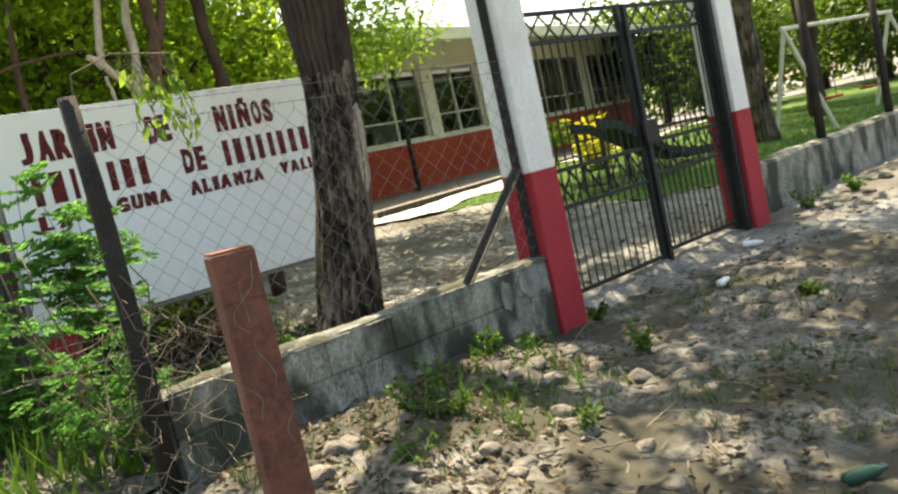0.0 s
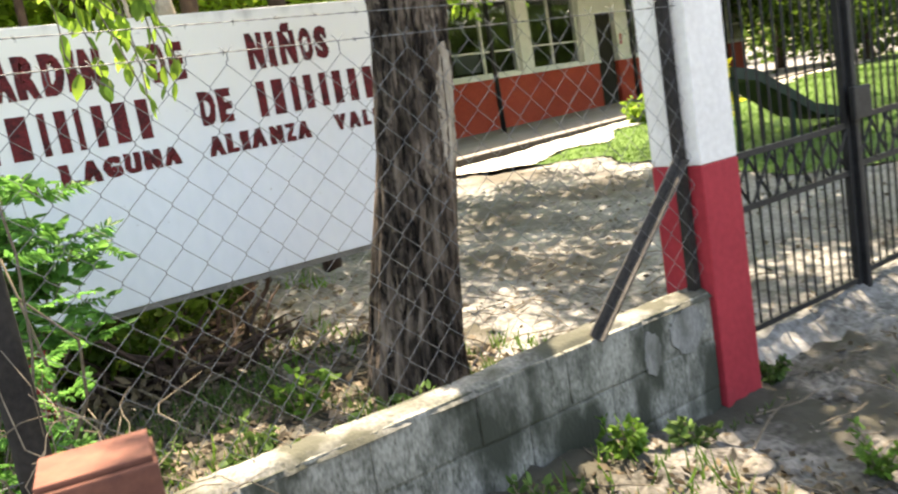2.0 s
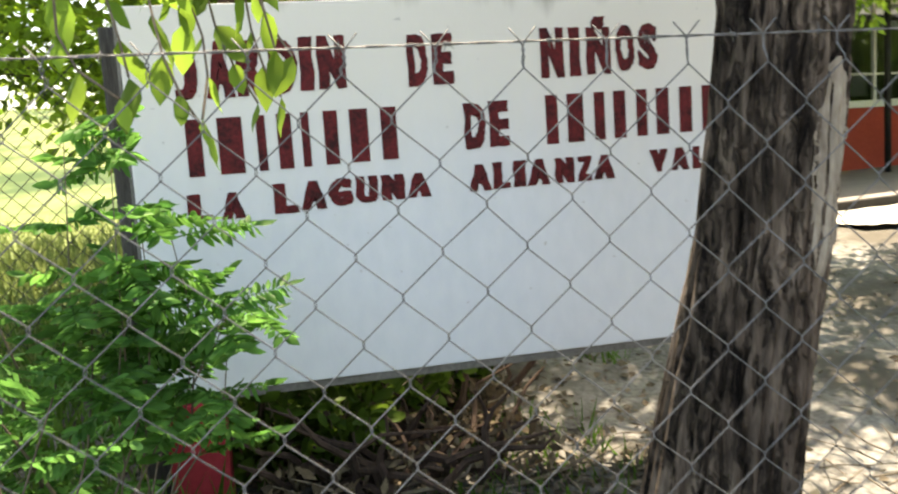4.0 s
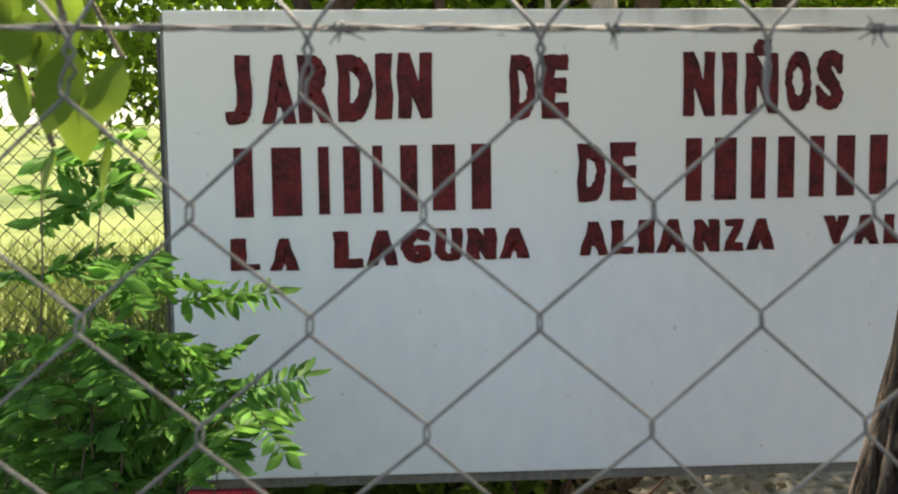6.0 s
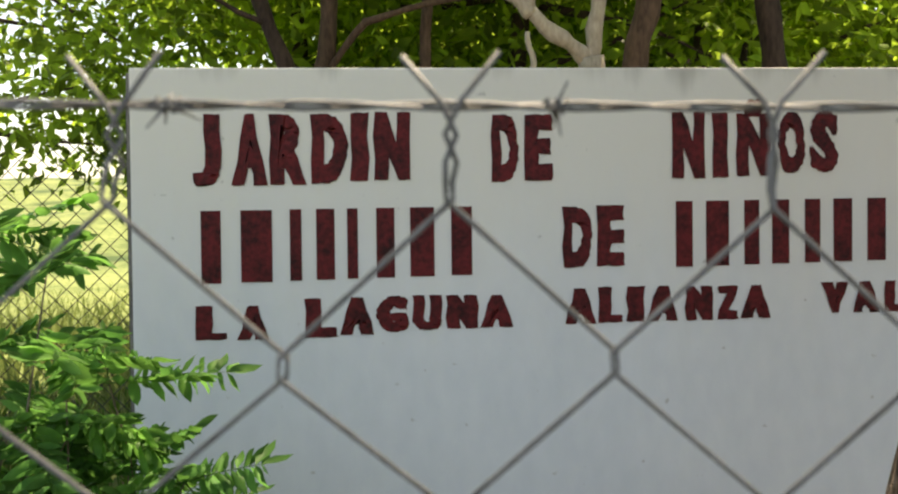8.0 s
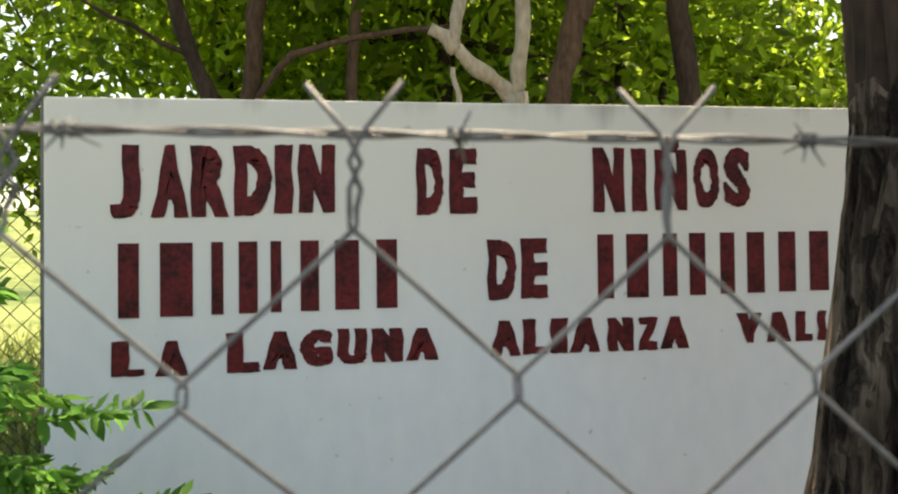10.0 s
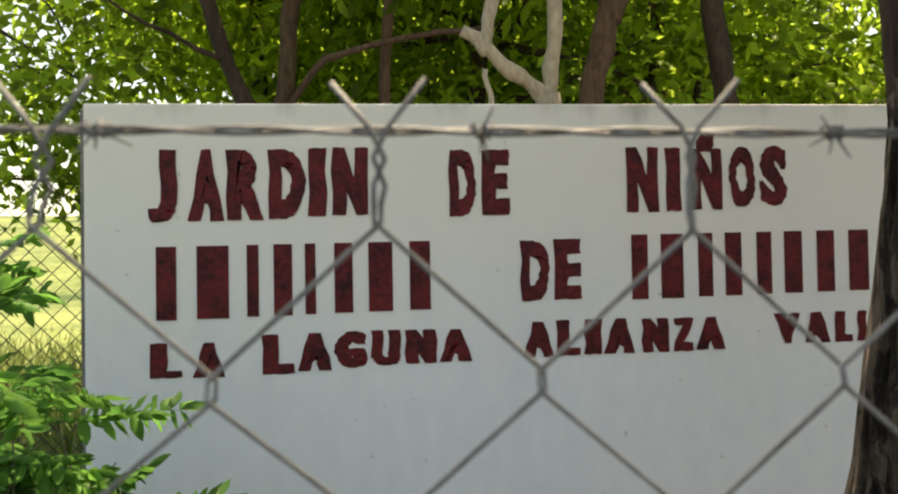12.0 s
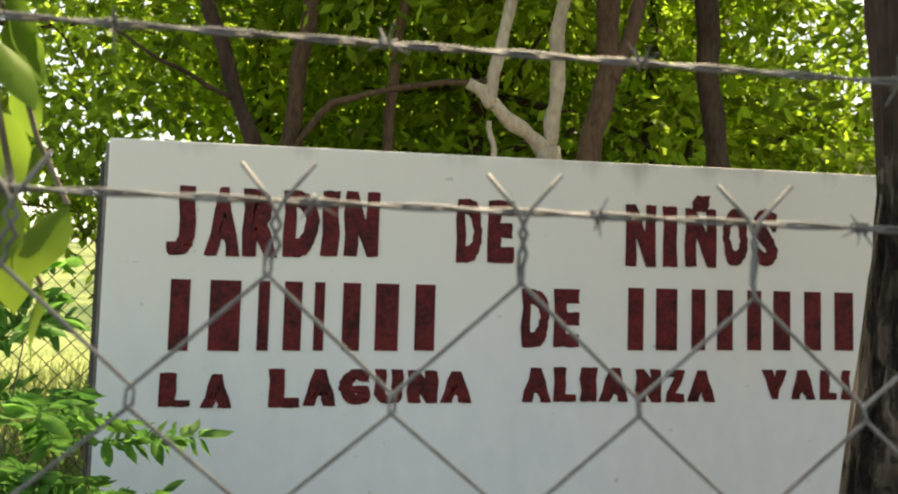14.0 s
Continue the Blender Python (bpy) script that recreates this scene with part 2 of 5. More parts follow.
PALEBARK = material("pale_bark", (0.22, 0.18, 0.14), (0.5, 0.44, 0.36), 0.9, 5.0, 0.5, fine=30, stretch=(2, 2, 0.8))
BROWNBARK = material("red_brown_bark", (0.03, 0.018, 0.012), (0.16, 0.1, 0.07), 0.95, 5.0, 0.6, fine=30, stretch=(2, 2, 0.6))
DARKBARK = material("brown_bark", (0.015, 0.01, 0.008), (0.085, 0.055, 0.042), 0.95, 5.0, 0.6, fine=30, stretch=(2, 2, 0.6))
LEAF = material("tree_leaf", (0.045, 0.115, 0.014), (0.27, 0.4, 0.05), 0.5, 1.4, 0, translucent=0.58, per_piece=0.6, fine=7)
# darker leaf for far trees, with thicket and under-sign shade put into colour
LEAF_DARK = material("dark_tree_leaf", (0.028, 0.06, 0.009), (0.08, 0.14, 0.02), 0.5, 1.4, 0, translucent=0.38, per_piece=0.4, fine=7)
LEAF_LIGHT = material("young_leaf", (0.075, 0.16, 0.022), (0.18, 0.29, 0.045), 0.5, 3.0, 0, translucent=0.5, per_piece=0.35, fine=9)
YELLOW_LEAF = material("yellow_leaf", (0.22, 0.24, 0.02), (0.5, 0.46, 0.04), 0.5, 3.0, 0, translucent=0.4, per_piece=0.3, fine=9)
LEAF_FERN = material("pinnate_leaf", (0.025, 0.105, 0.024), (0.125, 0.31, 0.068), 0.5, 6.0, 0, translucent=0.42, per_piece=0.45, fine=20)
LITTER = material("dry_leaf", (0.05, 0.042, 0.032), (0.23, 0.195, 0.15), 0.85, 3.0, 0, translucent=0.15, per_piece=0.55)
LITTER_DARK = material("rotting_leaf", (0.03, 0.022, 0.014), (0.17, 0.135, 0.09), 0.9, 3.0, 0, translucent=0.1, per_piece=0.6)
STONE = material("field_stone", (0.06, 0.055, 0.047), (0.22, 0.2, 0.175), 0.95, 14.0, 1.0, per_piece=0.25)
TWIG = material("twig", (0.07, 0.055, 0.04), (0.24, 0.2, 0.15), 0.9, 14.0, 0.2, per_piece=0.35)
PLASTIC_W = material("white_plastic", (0.68, 0.7, 0.72), (0.82, 0.83, 0.84), 0.35, 20.0, 0.1)
PLASTIC_G = material("green_plastic", (0.008, 0.04, 0.028), (0.02, 0.08, 0.055), 0.3, 20.0, 0.1)
SLIDE_G = material("green_play_paint", (0.003, 0.012, 0.01), (0.009, 0.03, 0.024), 0.5, 5.0, 0.1)
POLE_W = material("pale_play_paint", (0.5, 0.48, 0.4), (0.7, 0.68, 0.58), 0.6, 5.0, 0.1)
ROOFING = material("roof_sheet", (0.5, 0.5, 0.5), (0.72, 0.72, 0.72), 0.5, 2.0, 0.1, metal=0.3)
# near-black puts the darkness of the door opening into the door panel
DARKDOOR = material("dark_opening_paint", (0.012, 0.01, 0.008), (0.03, 0.026, 0.02), 0.8, 4.0, 0.1)
# near-black stand-in for an unlit room; its dimness is put into the colour
ROOM = material("dim_room_plaster", (0.03, 0.03, 0.026), (0.07, 0.07, 0.06), 0.9, 2.0, 0.1)
GLASS = bpy.data.materials.new("window_glass")
GLASS.use_nodes = True
gb = GLASS.node_tree.nodes["Principled BSDF"]
gb.inputs["Base Color"].default_value = (0.75, 0.82, 0.8, 1)
gb.inputs["Roughness"].default_value = 0.04
gb.inputs["Transmission Weight"].default_value = 1.0
gb.inputs["IOR"].default_value = 1.45


# ---- building helpers ----
def thing(name, label, category, group="", kind="", at=(0, 0, 0)):
    ob = new(name)
    ob.location = at
    ob.empty_display_size = 0.1
    return tagged(ob, label, category, group, kind)


def place_under(ob, parent):
    ob.parent = parent
    ob.matrix_parent_inverse = Matrix.Translation(parent_origin(parent)).inverted()
    return ob


def parent_origin(ob):
    spot = Vector(ob.location)
    while ob.parent:
        ob = ob.parent
    return spot if ob.type == "EMPTY" else Vector((0, 0, 0))


def part(name, bm, mat, parent=None, label="", smooth=False):
    me = bpy.data.meshes.new(name)
    bm.normal_update()
    bm.to_mesh(me)
    bm.free()
    me.materials.append(mat)
    if smooth:
        me.polygons.foreach_set("use_smooth", [True] * len(me.polygons))
    ob = new(name, me)
    if parent:
        place_under(ob, parent)
    if label:
        ob["label"] = label
    return ob


def mesh_part(name, verts, faces, mat, parent=None, label="", smooth=False):
    """verts: n x 3 array; faces: m x 3 or m x 4 array."""
    verts, faces = np.asarray(verts, np.float32), np.asarray(faces, np.int32)
    me = bpy.data.meshes.new(name)
    k = faces.shape[1]
    me.vertices.add(len(verts))
    me.vertices.foreach_set("co", verts.ravel())
    me.loops.add(faces.size)
    me.loops.foreach_set("vertex_index", faces.ravel())
    me.polygons.add(len(faces))
    me.polygons.foreach_set("loop_start", np.arange(0, faces.size, k, dtype=np.int32))
    me.update(calc_edges=True)
    me.validate()
    if smooth:
        me.polygons.foreach_set("use_smooth", [True] * len(me.polygons))
    me.materials.append(mat)
    ob = new(name, me)
    if parent:
        place_under(ob, parent)
    if label:
        ob["label"] = label
    return ob


def box(bm, lo, hi, bevel=0.0, turn=None):
    """An axis-parallel box from lo to hi, or one turned by the matrix turn."""
    lo, hi = Vector(lo), Vector(hi)
    m = Matrix.Translation((lo + hi) / 2) @ Matrix.Diagonal((*(hi - lo), 1))
    made = bmesh.ops.create_cube(bm, size=1, matrix=(turn or Matrix()) @ m)["verts"]
    if bevel:
        edges = {e for v in made for e in v.link_edges}
        bmesh.ops.bevel(bm, geom=list(edges), offset=bevel, segments=2, affect="EDGES", profile=0.6)
    return bm


def tube(bm, pts, radii, sides=8, cap=True):
    """A tapered tube along points."""
    pts = [Vector(p) for p in pts]
    if not hasattr(radii, "__len__"):
        radii = [radii] * len(pts)
    rings, side = [], None
    for i, p in enumerate(pts):
        d = (pts[min(i + 1, len(pts) - 1)] - pts[max(i - 1, 0)]).normalized()
        if side is None:
            side = d.orthogonal().normalized()
        side = (side - d * side.dot(d)).normalized()
        up = d.cross(side)
        rings.append([bm.verts.new(p + (side * math.cos(a) + up * math.sin(a)) * radii[i]) for a in (2 * math.pi * k / sides for k in range(sides))])
    for a, b in zip(rings, rings[1:]):
        for k in range(sides):
            bm.faces.new((a[k], a[(k + 1) % sides], b[(k + 1) % sides], b[k]))
    if cap:
        bm.faces.new(rings[0][::-1])
        bm.faces.new(rings[-1])
    return bm


def bent(a, b, rg, wobble=0.08, n=7):
    """Points along a line that bows and sways gently."""
    a, b = Vector(a), Vector(b)
    k = wobble * (b - a).length
    bow = [Vector((rg.normal() * k, rg.normal() * k, rg.normal() * k * 0.5)) for _ in range(3)]
    pts = []
    for i in range(n):
        f = i / (n - 1)
        p = a.lerp(b, f) + bow[0] * math.sin(f * math.pi) + bow[1] * 0.5 * math.sin(2 * f * math.pi) + bow[2] * 0.3 * math.sin(3 * f * math.pi)
        pts.append(p)
    return pts


def smoothstep(a, b, v):
    u = np.clip((np.asarray(v, float) - a) / (b - a), 0, 1)
    return u * u * (3 - 2 * u)


def ground_z(x, y):
    """The height of the ground: a road verge that climbs to the wall, and a yard that climbs to the school."""
    x, y = np.asarray(x, float), np.asarray(y, float)
    out = -0.22 + 0.22 * smoothstep(-0.5, 3.0, y) + 0.035 * np.clip(x - 3.7, 0, 5) * smoothstep(1, 3.3, y)
    out = out + 0.14 * smoothstep(0.6, 1.4, x) * (1 - smoothstep(2.6, 3.4, x)) * smoothstep(2.2, 3.1, y)
    inside = 0.12 + 0.054 * np.clip(y - 3.5, 0, 7.5)
    k = smoothstep(3.35, 3.6, y)
    bumps = 0.012 * np.sin(x * 3.1 + 1.3 * y) * np.cos(y * 2.7 - 0.8 * x) + 0.008 * np.sin(7.3 * x - 5.1 * y) * np.cos(6.1 * y + 4.3 * x)
    return out * (1 - k) + inside * k + bumps


def spot(x, y, lift=0.0):
    return Vector((x, y, float(ground_z(x, y)) + lift))


def leaf_cloud(centres, directions, size, rng, width=0.45, droop=0.25, smooth_edge=False):
    """Verts and faces of folded leaves, two triangles each half: one leaf at each centre."""
    n = len(centres)
    d = directions / np.linalg.norm(directions, axis=1, keepdims=True)
    ref = rng.normal(size=(n, 3))
    side = np.cross(d, ref)
    side /= np.linalg.norm(side, axis=1, keepdims=True)
    nor = np.cross(side, d)
    s = (size * rng.uniform(0.6, 1.3, n))[:, None]
    base = centres
    tip = centres + d * s
    mid = centres + d * s * 0.45 - nor * s * droop * 0.4
    left = mid + side * s * width * 0.5 + nor * s * 0.12
    right = mid - side * s * width * 0.5 + nor * s * 0.12
    if smooth_edge:
        l1 = centres + d * s * 0.2 + side * s * width * 0.36 + nor * s * 0.06
        r1 = centres + d * s * 0.2 - side * s * width * 0.36 + nor * s * 0.06
        l3 = centres + d * s * 0.75 + side * s * width * 0.34 - nor * s * droop * 0.15
        r3 = centres + d * s * 0.75 - side * s * width * 0.34 - nor * s * droop * 0.15
        verts = np.stack([base, l1, left, l3, tip, r3, right, r1, mid], 1).reshape(-1, 3)
        i = np.arange(n)[:, None] * 9
        faces = np.concatenate([i + np.array([8, (k + 1) % 8, k]) for k in range(8)], 0)
        return verts, faces
    verts = np.stack([base, left, tip, right], 1).reshape(-1, 3)
    i = np.arange(n)[:, None] * 4
    faces = np.concatenate([i + np.array([0, 2, 1]), i + np.array([0, 3, 2])], 0)
    return verts, faces


# ---- ground ----
def spread(*stretches):
    return np.unique(np.round(np.concatenate([np.arange(a, b, s) for a, b, s in stretches]), 4))


def sheet(xs, ys, lift, keep=None, rough=0.0, seed=1):
    gx, gy = np.meshgrid(xs, ys)
    z = ground_z(gx, gy) + lift
    if rough:
        near = (np.abs(gx - 3) < 9) & (np.abs(gy - 3) < 9)
        z = z + np.random.default_rng(seed).normal(size=gx.shape) * rough * near
    verts = np.stack([gx, gy, z], -1).reshape(-1, 3)
    h, w = gx.shape
    idx = np.arange(h * w).reshape(h, w)
    faces = np.stack([idx[:-1, :-1], idx[:-1, 1:], idx[1:, 1:], idx[1:, :-1]], -1).reshape(-1, 4)
    if keep is not None:
        c = verts[faces].mean(1)
        faces = faces[keep(c[:, 0], c[:, 1])]
        used = np.unique(faces)
        remap = np.zeros(len(verts), int)
        remap[used] = np.arange(len(used))
        verts, faces = verts[used], remap[faces]
    return verts, faces


XS = spread((-400, -40, 40), (-40, -4, 2), (-4, 9, 0.06), (9, 24, 0.4), (24, 60, 3), (60, 500, 40))
YS = spread((-400, -40, 40), (-40, -3, 2), (-3, 9, 0.06), (9, 22, 0.4), (22, 60, 3), (60, 500, 40))


def verge_area(x, y):
    edge = 3.33 - 0.08 * np.sin(x * 2.7) * (x > 3.8) - 0.25 * np.clip(x - 4.2, 0, 2)
    return (y < edge) & (x < 5.6 + 0.3 * np.sin(y * 3)) & (y > -2.3 + 0.3 * np.sin(x * 1.3) + 0.12 * np.sin(x * 4.7)) & (x > -3.4 + 0.3 * np.sin(y * 1.7) + 0.12 * np.sin(y * 5.3))


def lawn_area(x, y):
    edge = 7.9 + 0.35 * np.sin(y * 1.7) + 0.18 * np.sin(y * 5.3)
    far = 10.35 + 0.235 * (x - 9.0) - 0.9 * np.exp(-((x - 8.0) / 1.2) ** 2) + 0.1 * np.sin(x * 4.1)
    low = 4.1 + 0.2 * np.sin(x * 2.1)
    return (x > edge) & (y < far) & (y > low) & (x < 30)


def meadow_area(x, y):
    return (y > 7.2 + 0.12 * x + 0.3 * np.sin(x)) & (x < 0.9 - 0.05 * (y - 7))


def pale_area(x, y):
    back = 11.15 + 0.24 * (x - 7.2)
    front = back - 1.75 - 0.35 * np.sin(x * 0.9) - 0.15 * np.sin(x * 3.1 + y)
    return (y < back + 1.6) & (y > front) & (x > 3.5 + 0.4 * np.sin(y * 2)) & (x < 26)


def mould_area(x, y):
    edge = 3.05 + 0.25 * np.sin(y * 2.9) + 0.12 * np.sin(y * 7.1) - 0.3 * np.clip(y - 5.2, 0, 2)
    return (x < edge) & (x > -1.5) & (y > 3.52) & (y < 6.9 + 0.2 * np.sin(x * 2.3))


# the earth lies a little lower under the verge, lawn, meadow and path
verts, faces = sheet(XS, YS, 0.0, rough=0.009)
gx, gy = verts[:, 0], verts[:, 1]
verts[:, 2] -= 0.05 * (verge_area(gx, gy) | lawn_area(gx, gy) | meadow_area(gx, gy) | pale_area(gx, gy) | mould_area(gx, gy))
ground = mesh_part("ground", verts, faces, DIRT, smooth=True)
tagged(ground, "dry brown earth with stones and fallen leaves", "ground", kind="structure")


verge = mesh_part("verge", *sheet(spread((-3.9, 6.2, 0.06)), spread((-2.9, 3.45, 0.06)), 0.008, verge_area, rough=0.012, seed=3), VERGE, smooth=True)
tagged(verge, "dark brown earth of the verge covered with dry litter", "verge", kind="structure")


mould = mesh_part("leaf_mould", *sheet(spread((-1.6, 3.7, 0.06)), spread((3.5, 7.2, 0.06)), 0.006, mould_area, rough=0.011, seed=4), VERGE, smooth=True)
tagged(mould, "dark brown leaf mould and earth round the sign", "ground", kind="structure")


lawn = mesh_part("lawn", *sheet(spread((7, 13, 0.05), (13, 31, 0.4)), spread((3.9, 17, 0.05)), 0.012, lawn_area), LAWN, smooth=True)
tagged(lawn, "short green lawn in the school yard", "lawn", kind="structure")


meadow = mesh_part("meadow", *sheet(spread((-40, -6, 1.0), (-6, 1.2, 0.25)), spread((6, 14, 0.25), (14, 60, 1.0)), 0.012, meadow_area), MEADOW, smooth=True)
tagged(meadow, "sunlit pale meadow beyond the side fence", "meadow", kind="structure")


pale = mesh_part("yard_path", *sheet(spread((3, 14, 0.06), (14, 27, 0.5)), spread((8, 18, 0.06)), 0.035, pale_area), CONCRETE, smooth=True)
tagged(pale, "sunlit pale concrete path along the veranda", "path", kind="structure")


# ---- the sign wall ----
SIGN_Y = 5.305
rng = np.random.default_rng(5)
sign = thing("sign_wall", "white painted school sign wall with dark red hand lettering, on red legs", "sign", at=(2.35, 5.37, 0.2))
bm = bmesh.new()
box(bm, (1.17, SIGN_Y, 0.69), (3.56, SIGN_Y + 0.13, 2.01), 0.006)
part("panel", bm, SIGN_WHITE, sign)
bm = bmesh.new()
box(bm, (1.156, SIGN_Y + 0.02, 0.67), (1.168, SIGN_Y + 0.11, 2.0), 0.004)
part("side_edging", bm, SIGN_SIDE, sign, "dark weathered edge strip")
bm = bmesh.new()
box(bm, (1.17, SIGN_Y + 0.01, 0.66), (3.56, SIGN_Y + 0.12, 0.688), 0.003)
part("bottom_edging", bm, SIGN_SIDE, sign, "dark weathered edge strip")
bm = bmesh.new()
box(bm, (1.065, 5.6, 0.05), (1.16, 5.7, 1.99), 0.01)
tagged(part("sign_post", bm, OLDWOOD), "grey weathered wooden post close behind the sign's end", "post")
for x0 in (1.19, 3.36):
    bm = bmesh.new()
    box(bm, (x0, SIGN_Y - 0.015, 0.1), (x0 + 0.2, SIGN_Y + 0.17, 0.658), 0.008)
    part("leg", bm, RED_PAINT, sign, "red painted leg")


def letter(char, x0, x1, z0, z1, lap):
    """A painted letter that fills the given box on the sign."""
    cu = bpy.data.curves.new("letter", "FONT")
    cu.body, cu.size, cu.offset, cu.resolution_u = char, 1.0, 0.05, 4
    tmp = bpy.data.objects.new("letter", cu)
    scene.collection.objects.link(tmp)
    me = bpy.data.meshes.new_from_object(tmp.evaluated_get(bpy.context.evaluated_depsgraph_get()))
    bpy.data.objects.remove(tmp)
    fine = bmesh.new()
    fine.from_mesh(me)
    bmesh.ops.triangulate(fine, faces=fine.faces)
    bmesh.ops.subdivide_edges(fine, edges=fine.edges, cuts=2, use_grid_fill=True)
    fine.to_mesh(me)
    fine.free()
    co = np.empty(len(me.vertices) * 3)
    me.vertices.foreach_get("co", co)
    co = co.reshape(-1, 3)
    lo, hi = co.min(0), co.max(0)
    u = (co[:, 0] - lo[0]) / (hi[0] - lo[0])
    v = (co[:, 1] - lo[1]) / (hi[1] - lo[1])
    wob = 0.002 * np.sin(u * 7 + x0 * 31) + 0.002 * np.sin(v * 9 + x0 * 17) + 0.0016 * np.sin(u * 23 + v * 31 + x0 * 57)
    lift = 0.002 * np.sin(v * 6 + x0 * 11) + 0.0016 * np.sin(u * 29 - v * 17 + x0 * 41)
    w, faces = x1 - x0, np.array([p.vertices[:] for p in me.polygons])
    bpy.data.meshes.remove(me)
    laps = [np.stack([x0 + side * lap * w + u * (1 - lap) * w + wob, np.full(len(u), SIGN_Y - 0.0025 - 0.0002 * k), z0 + v * (z1 - z0) + lift], 1) for k, side in enumerate((0.0, 0.5, 1.0))]
    ob = mesh_part("letter", np.concatenate(laps), np.concatenate([faces + k * len(u) for k in range(3)]), LETTER)
    return place_under(ob, sign)


def word(text, spans, z0, z1, lap=0.12, slope=0.0, slope_top=None):
    """Painted letters; spans: where each letter begins and ends along the sign."""
    for c, (x0, x1) in zip(text, spans):
        lo = z0 + slope * (x0 - spans[0][0])
        hi = z1 + (slope if slope_top is None else slope_top) * (x0 - spans[0][0])
        letter(c, x0, x1, lo, hi + (0.036 if c == "\u00d1" else 0), lap)


def name_bars(spans, z0, z1, slope):
    """A name as plain bars, one for each letter."""
    for x0, x1 in spans:
        dz = slope * (x0 - spans[0][0])
        inset = 0.17 * (x1 - x0)
        bm = bmesh.new()
        box(bm, (x0 + inset, SIGN_Y - 0.0025, z0 + dz), (x1 - inset, SIGN_Y + 0.001, z1 + 0.4 * dz))
        part("letter_bar", bm, LETTER, sign)


word("JARDIN", ((1.335, 1.408), (1.433, 1.529), (1.535, 1.631), (1.642, 1.737), (1.749, 1.796), (1.81, 1.904)), 1.697, 1.886, 0.13, 0.026, 0.008)
word("DE", ((2.122, 2.195), (2.212, 2.286)), 1.706, 1.885, 0.13, 0.02, 0)
word("NI\u00d1OS", ((2.615, 2.703), (2.725, 2.768), (2.794, 2.888), (2.906, 2.982), (2.998, 3.077)), 1.711, 1.889, 0.1, 0.03, 0)
name_bars(((1.338, 1.416), (1.434, 1.558), (1.576, 1.622), (1.641, 1.714), (1.728, 1.77), (1.8, 1.873), (1.886, 1.983), (1.998, 2.082)), 1.441, 1.633, 0.022)
word("DE", ((2.313, 2.393), (2.408, 2.482)), 1.471, 1.635, 0.11, 0.02)
name_bars(((2.612, 2.681), (2.691, 2.786), (2.803, 2.865), (2.879, 2.95), (2.972, 3.036), (3.05, 3.128), (3.146, 3.223), (3.239, 3.326)), 1.47, 1.648, 0.021)
word("LA", ((1.335, 1.419), (1.441, 1.526)), 1.291, 1.38, 0.2)
word("LAGUNA", ((1.622, 1.704), (1.715, 1.803), (1.811, 1.893), (1.905, 1.986), (1.999, 2.082), (2.088, 2.178)), 1.296, 1.4, 0.19, 0.042, 0.002)
word("ALIANZA", ((2.316, 2.404), (2.411, 2.476), (2.485, 2.533), (2.54, 2.631), (2.648, 2.722), (2.737, 2.797), (2.803, 2.886)), 1.318, 1.415, 0.17, 0.022, 0.008)
word("VALL", ((3.027, 3.104), (3.114, 3.192), (3.208, 3.26), (3.272, 3.33)), 1.336, 1.42, 0.17, 0.025)


# ---- gate pillars ----
def pillar(x0, x1, y0, y1, foot, split, top, label):
    p = thing("gate_pillar", label, "pillar", "gate pillars", at=((x0 + x1) / 2, (y0 + y1) / 2, foot))
    bm = bmesh.new()
    box(bm, (x0, y0, split), (x1, y1, top), 0.008)
    part("white_shaft", bm, WHITE_PAINT, p)
    bm = bmesh.new()
    box(bm, (x0 - 0.002, y0 - 0.002, foot), (x1 + 0.002, y1 + 0.002, split), 0.008)
    part("red_base", bm, RED_PAINT, p, "red painted base")


pillar(3.488, 3.716, 3.315, 3.56, -0.1, 1.0, 2.75, "square masonry gate pillar, white above a red base, beside the low wall")
pillar(6.06, 6.285, 3.43, 3.68, -0.02, 1.045, 2.75, "square masonry gate pillar, white above a red base, beside the verge")


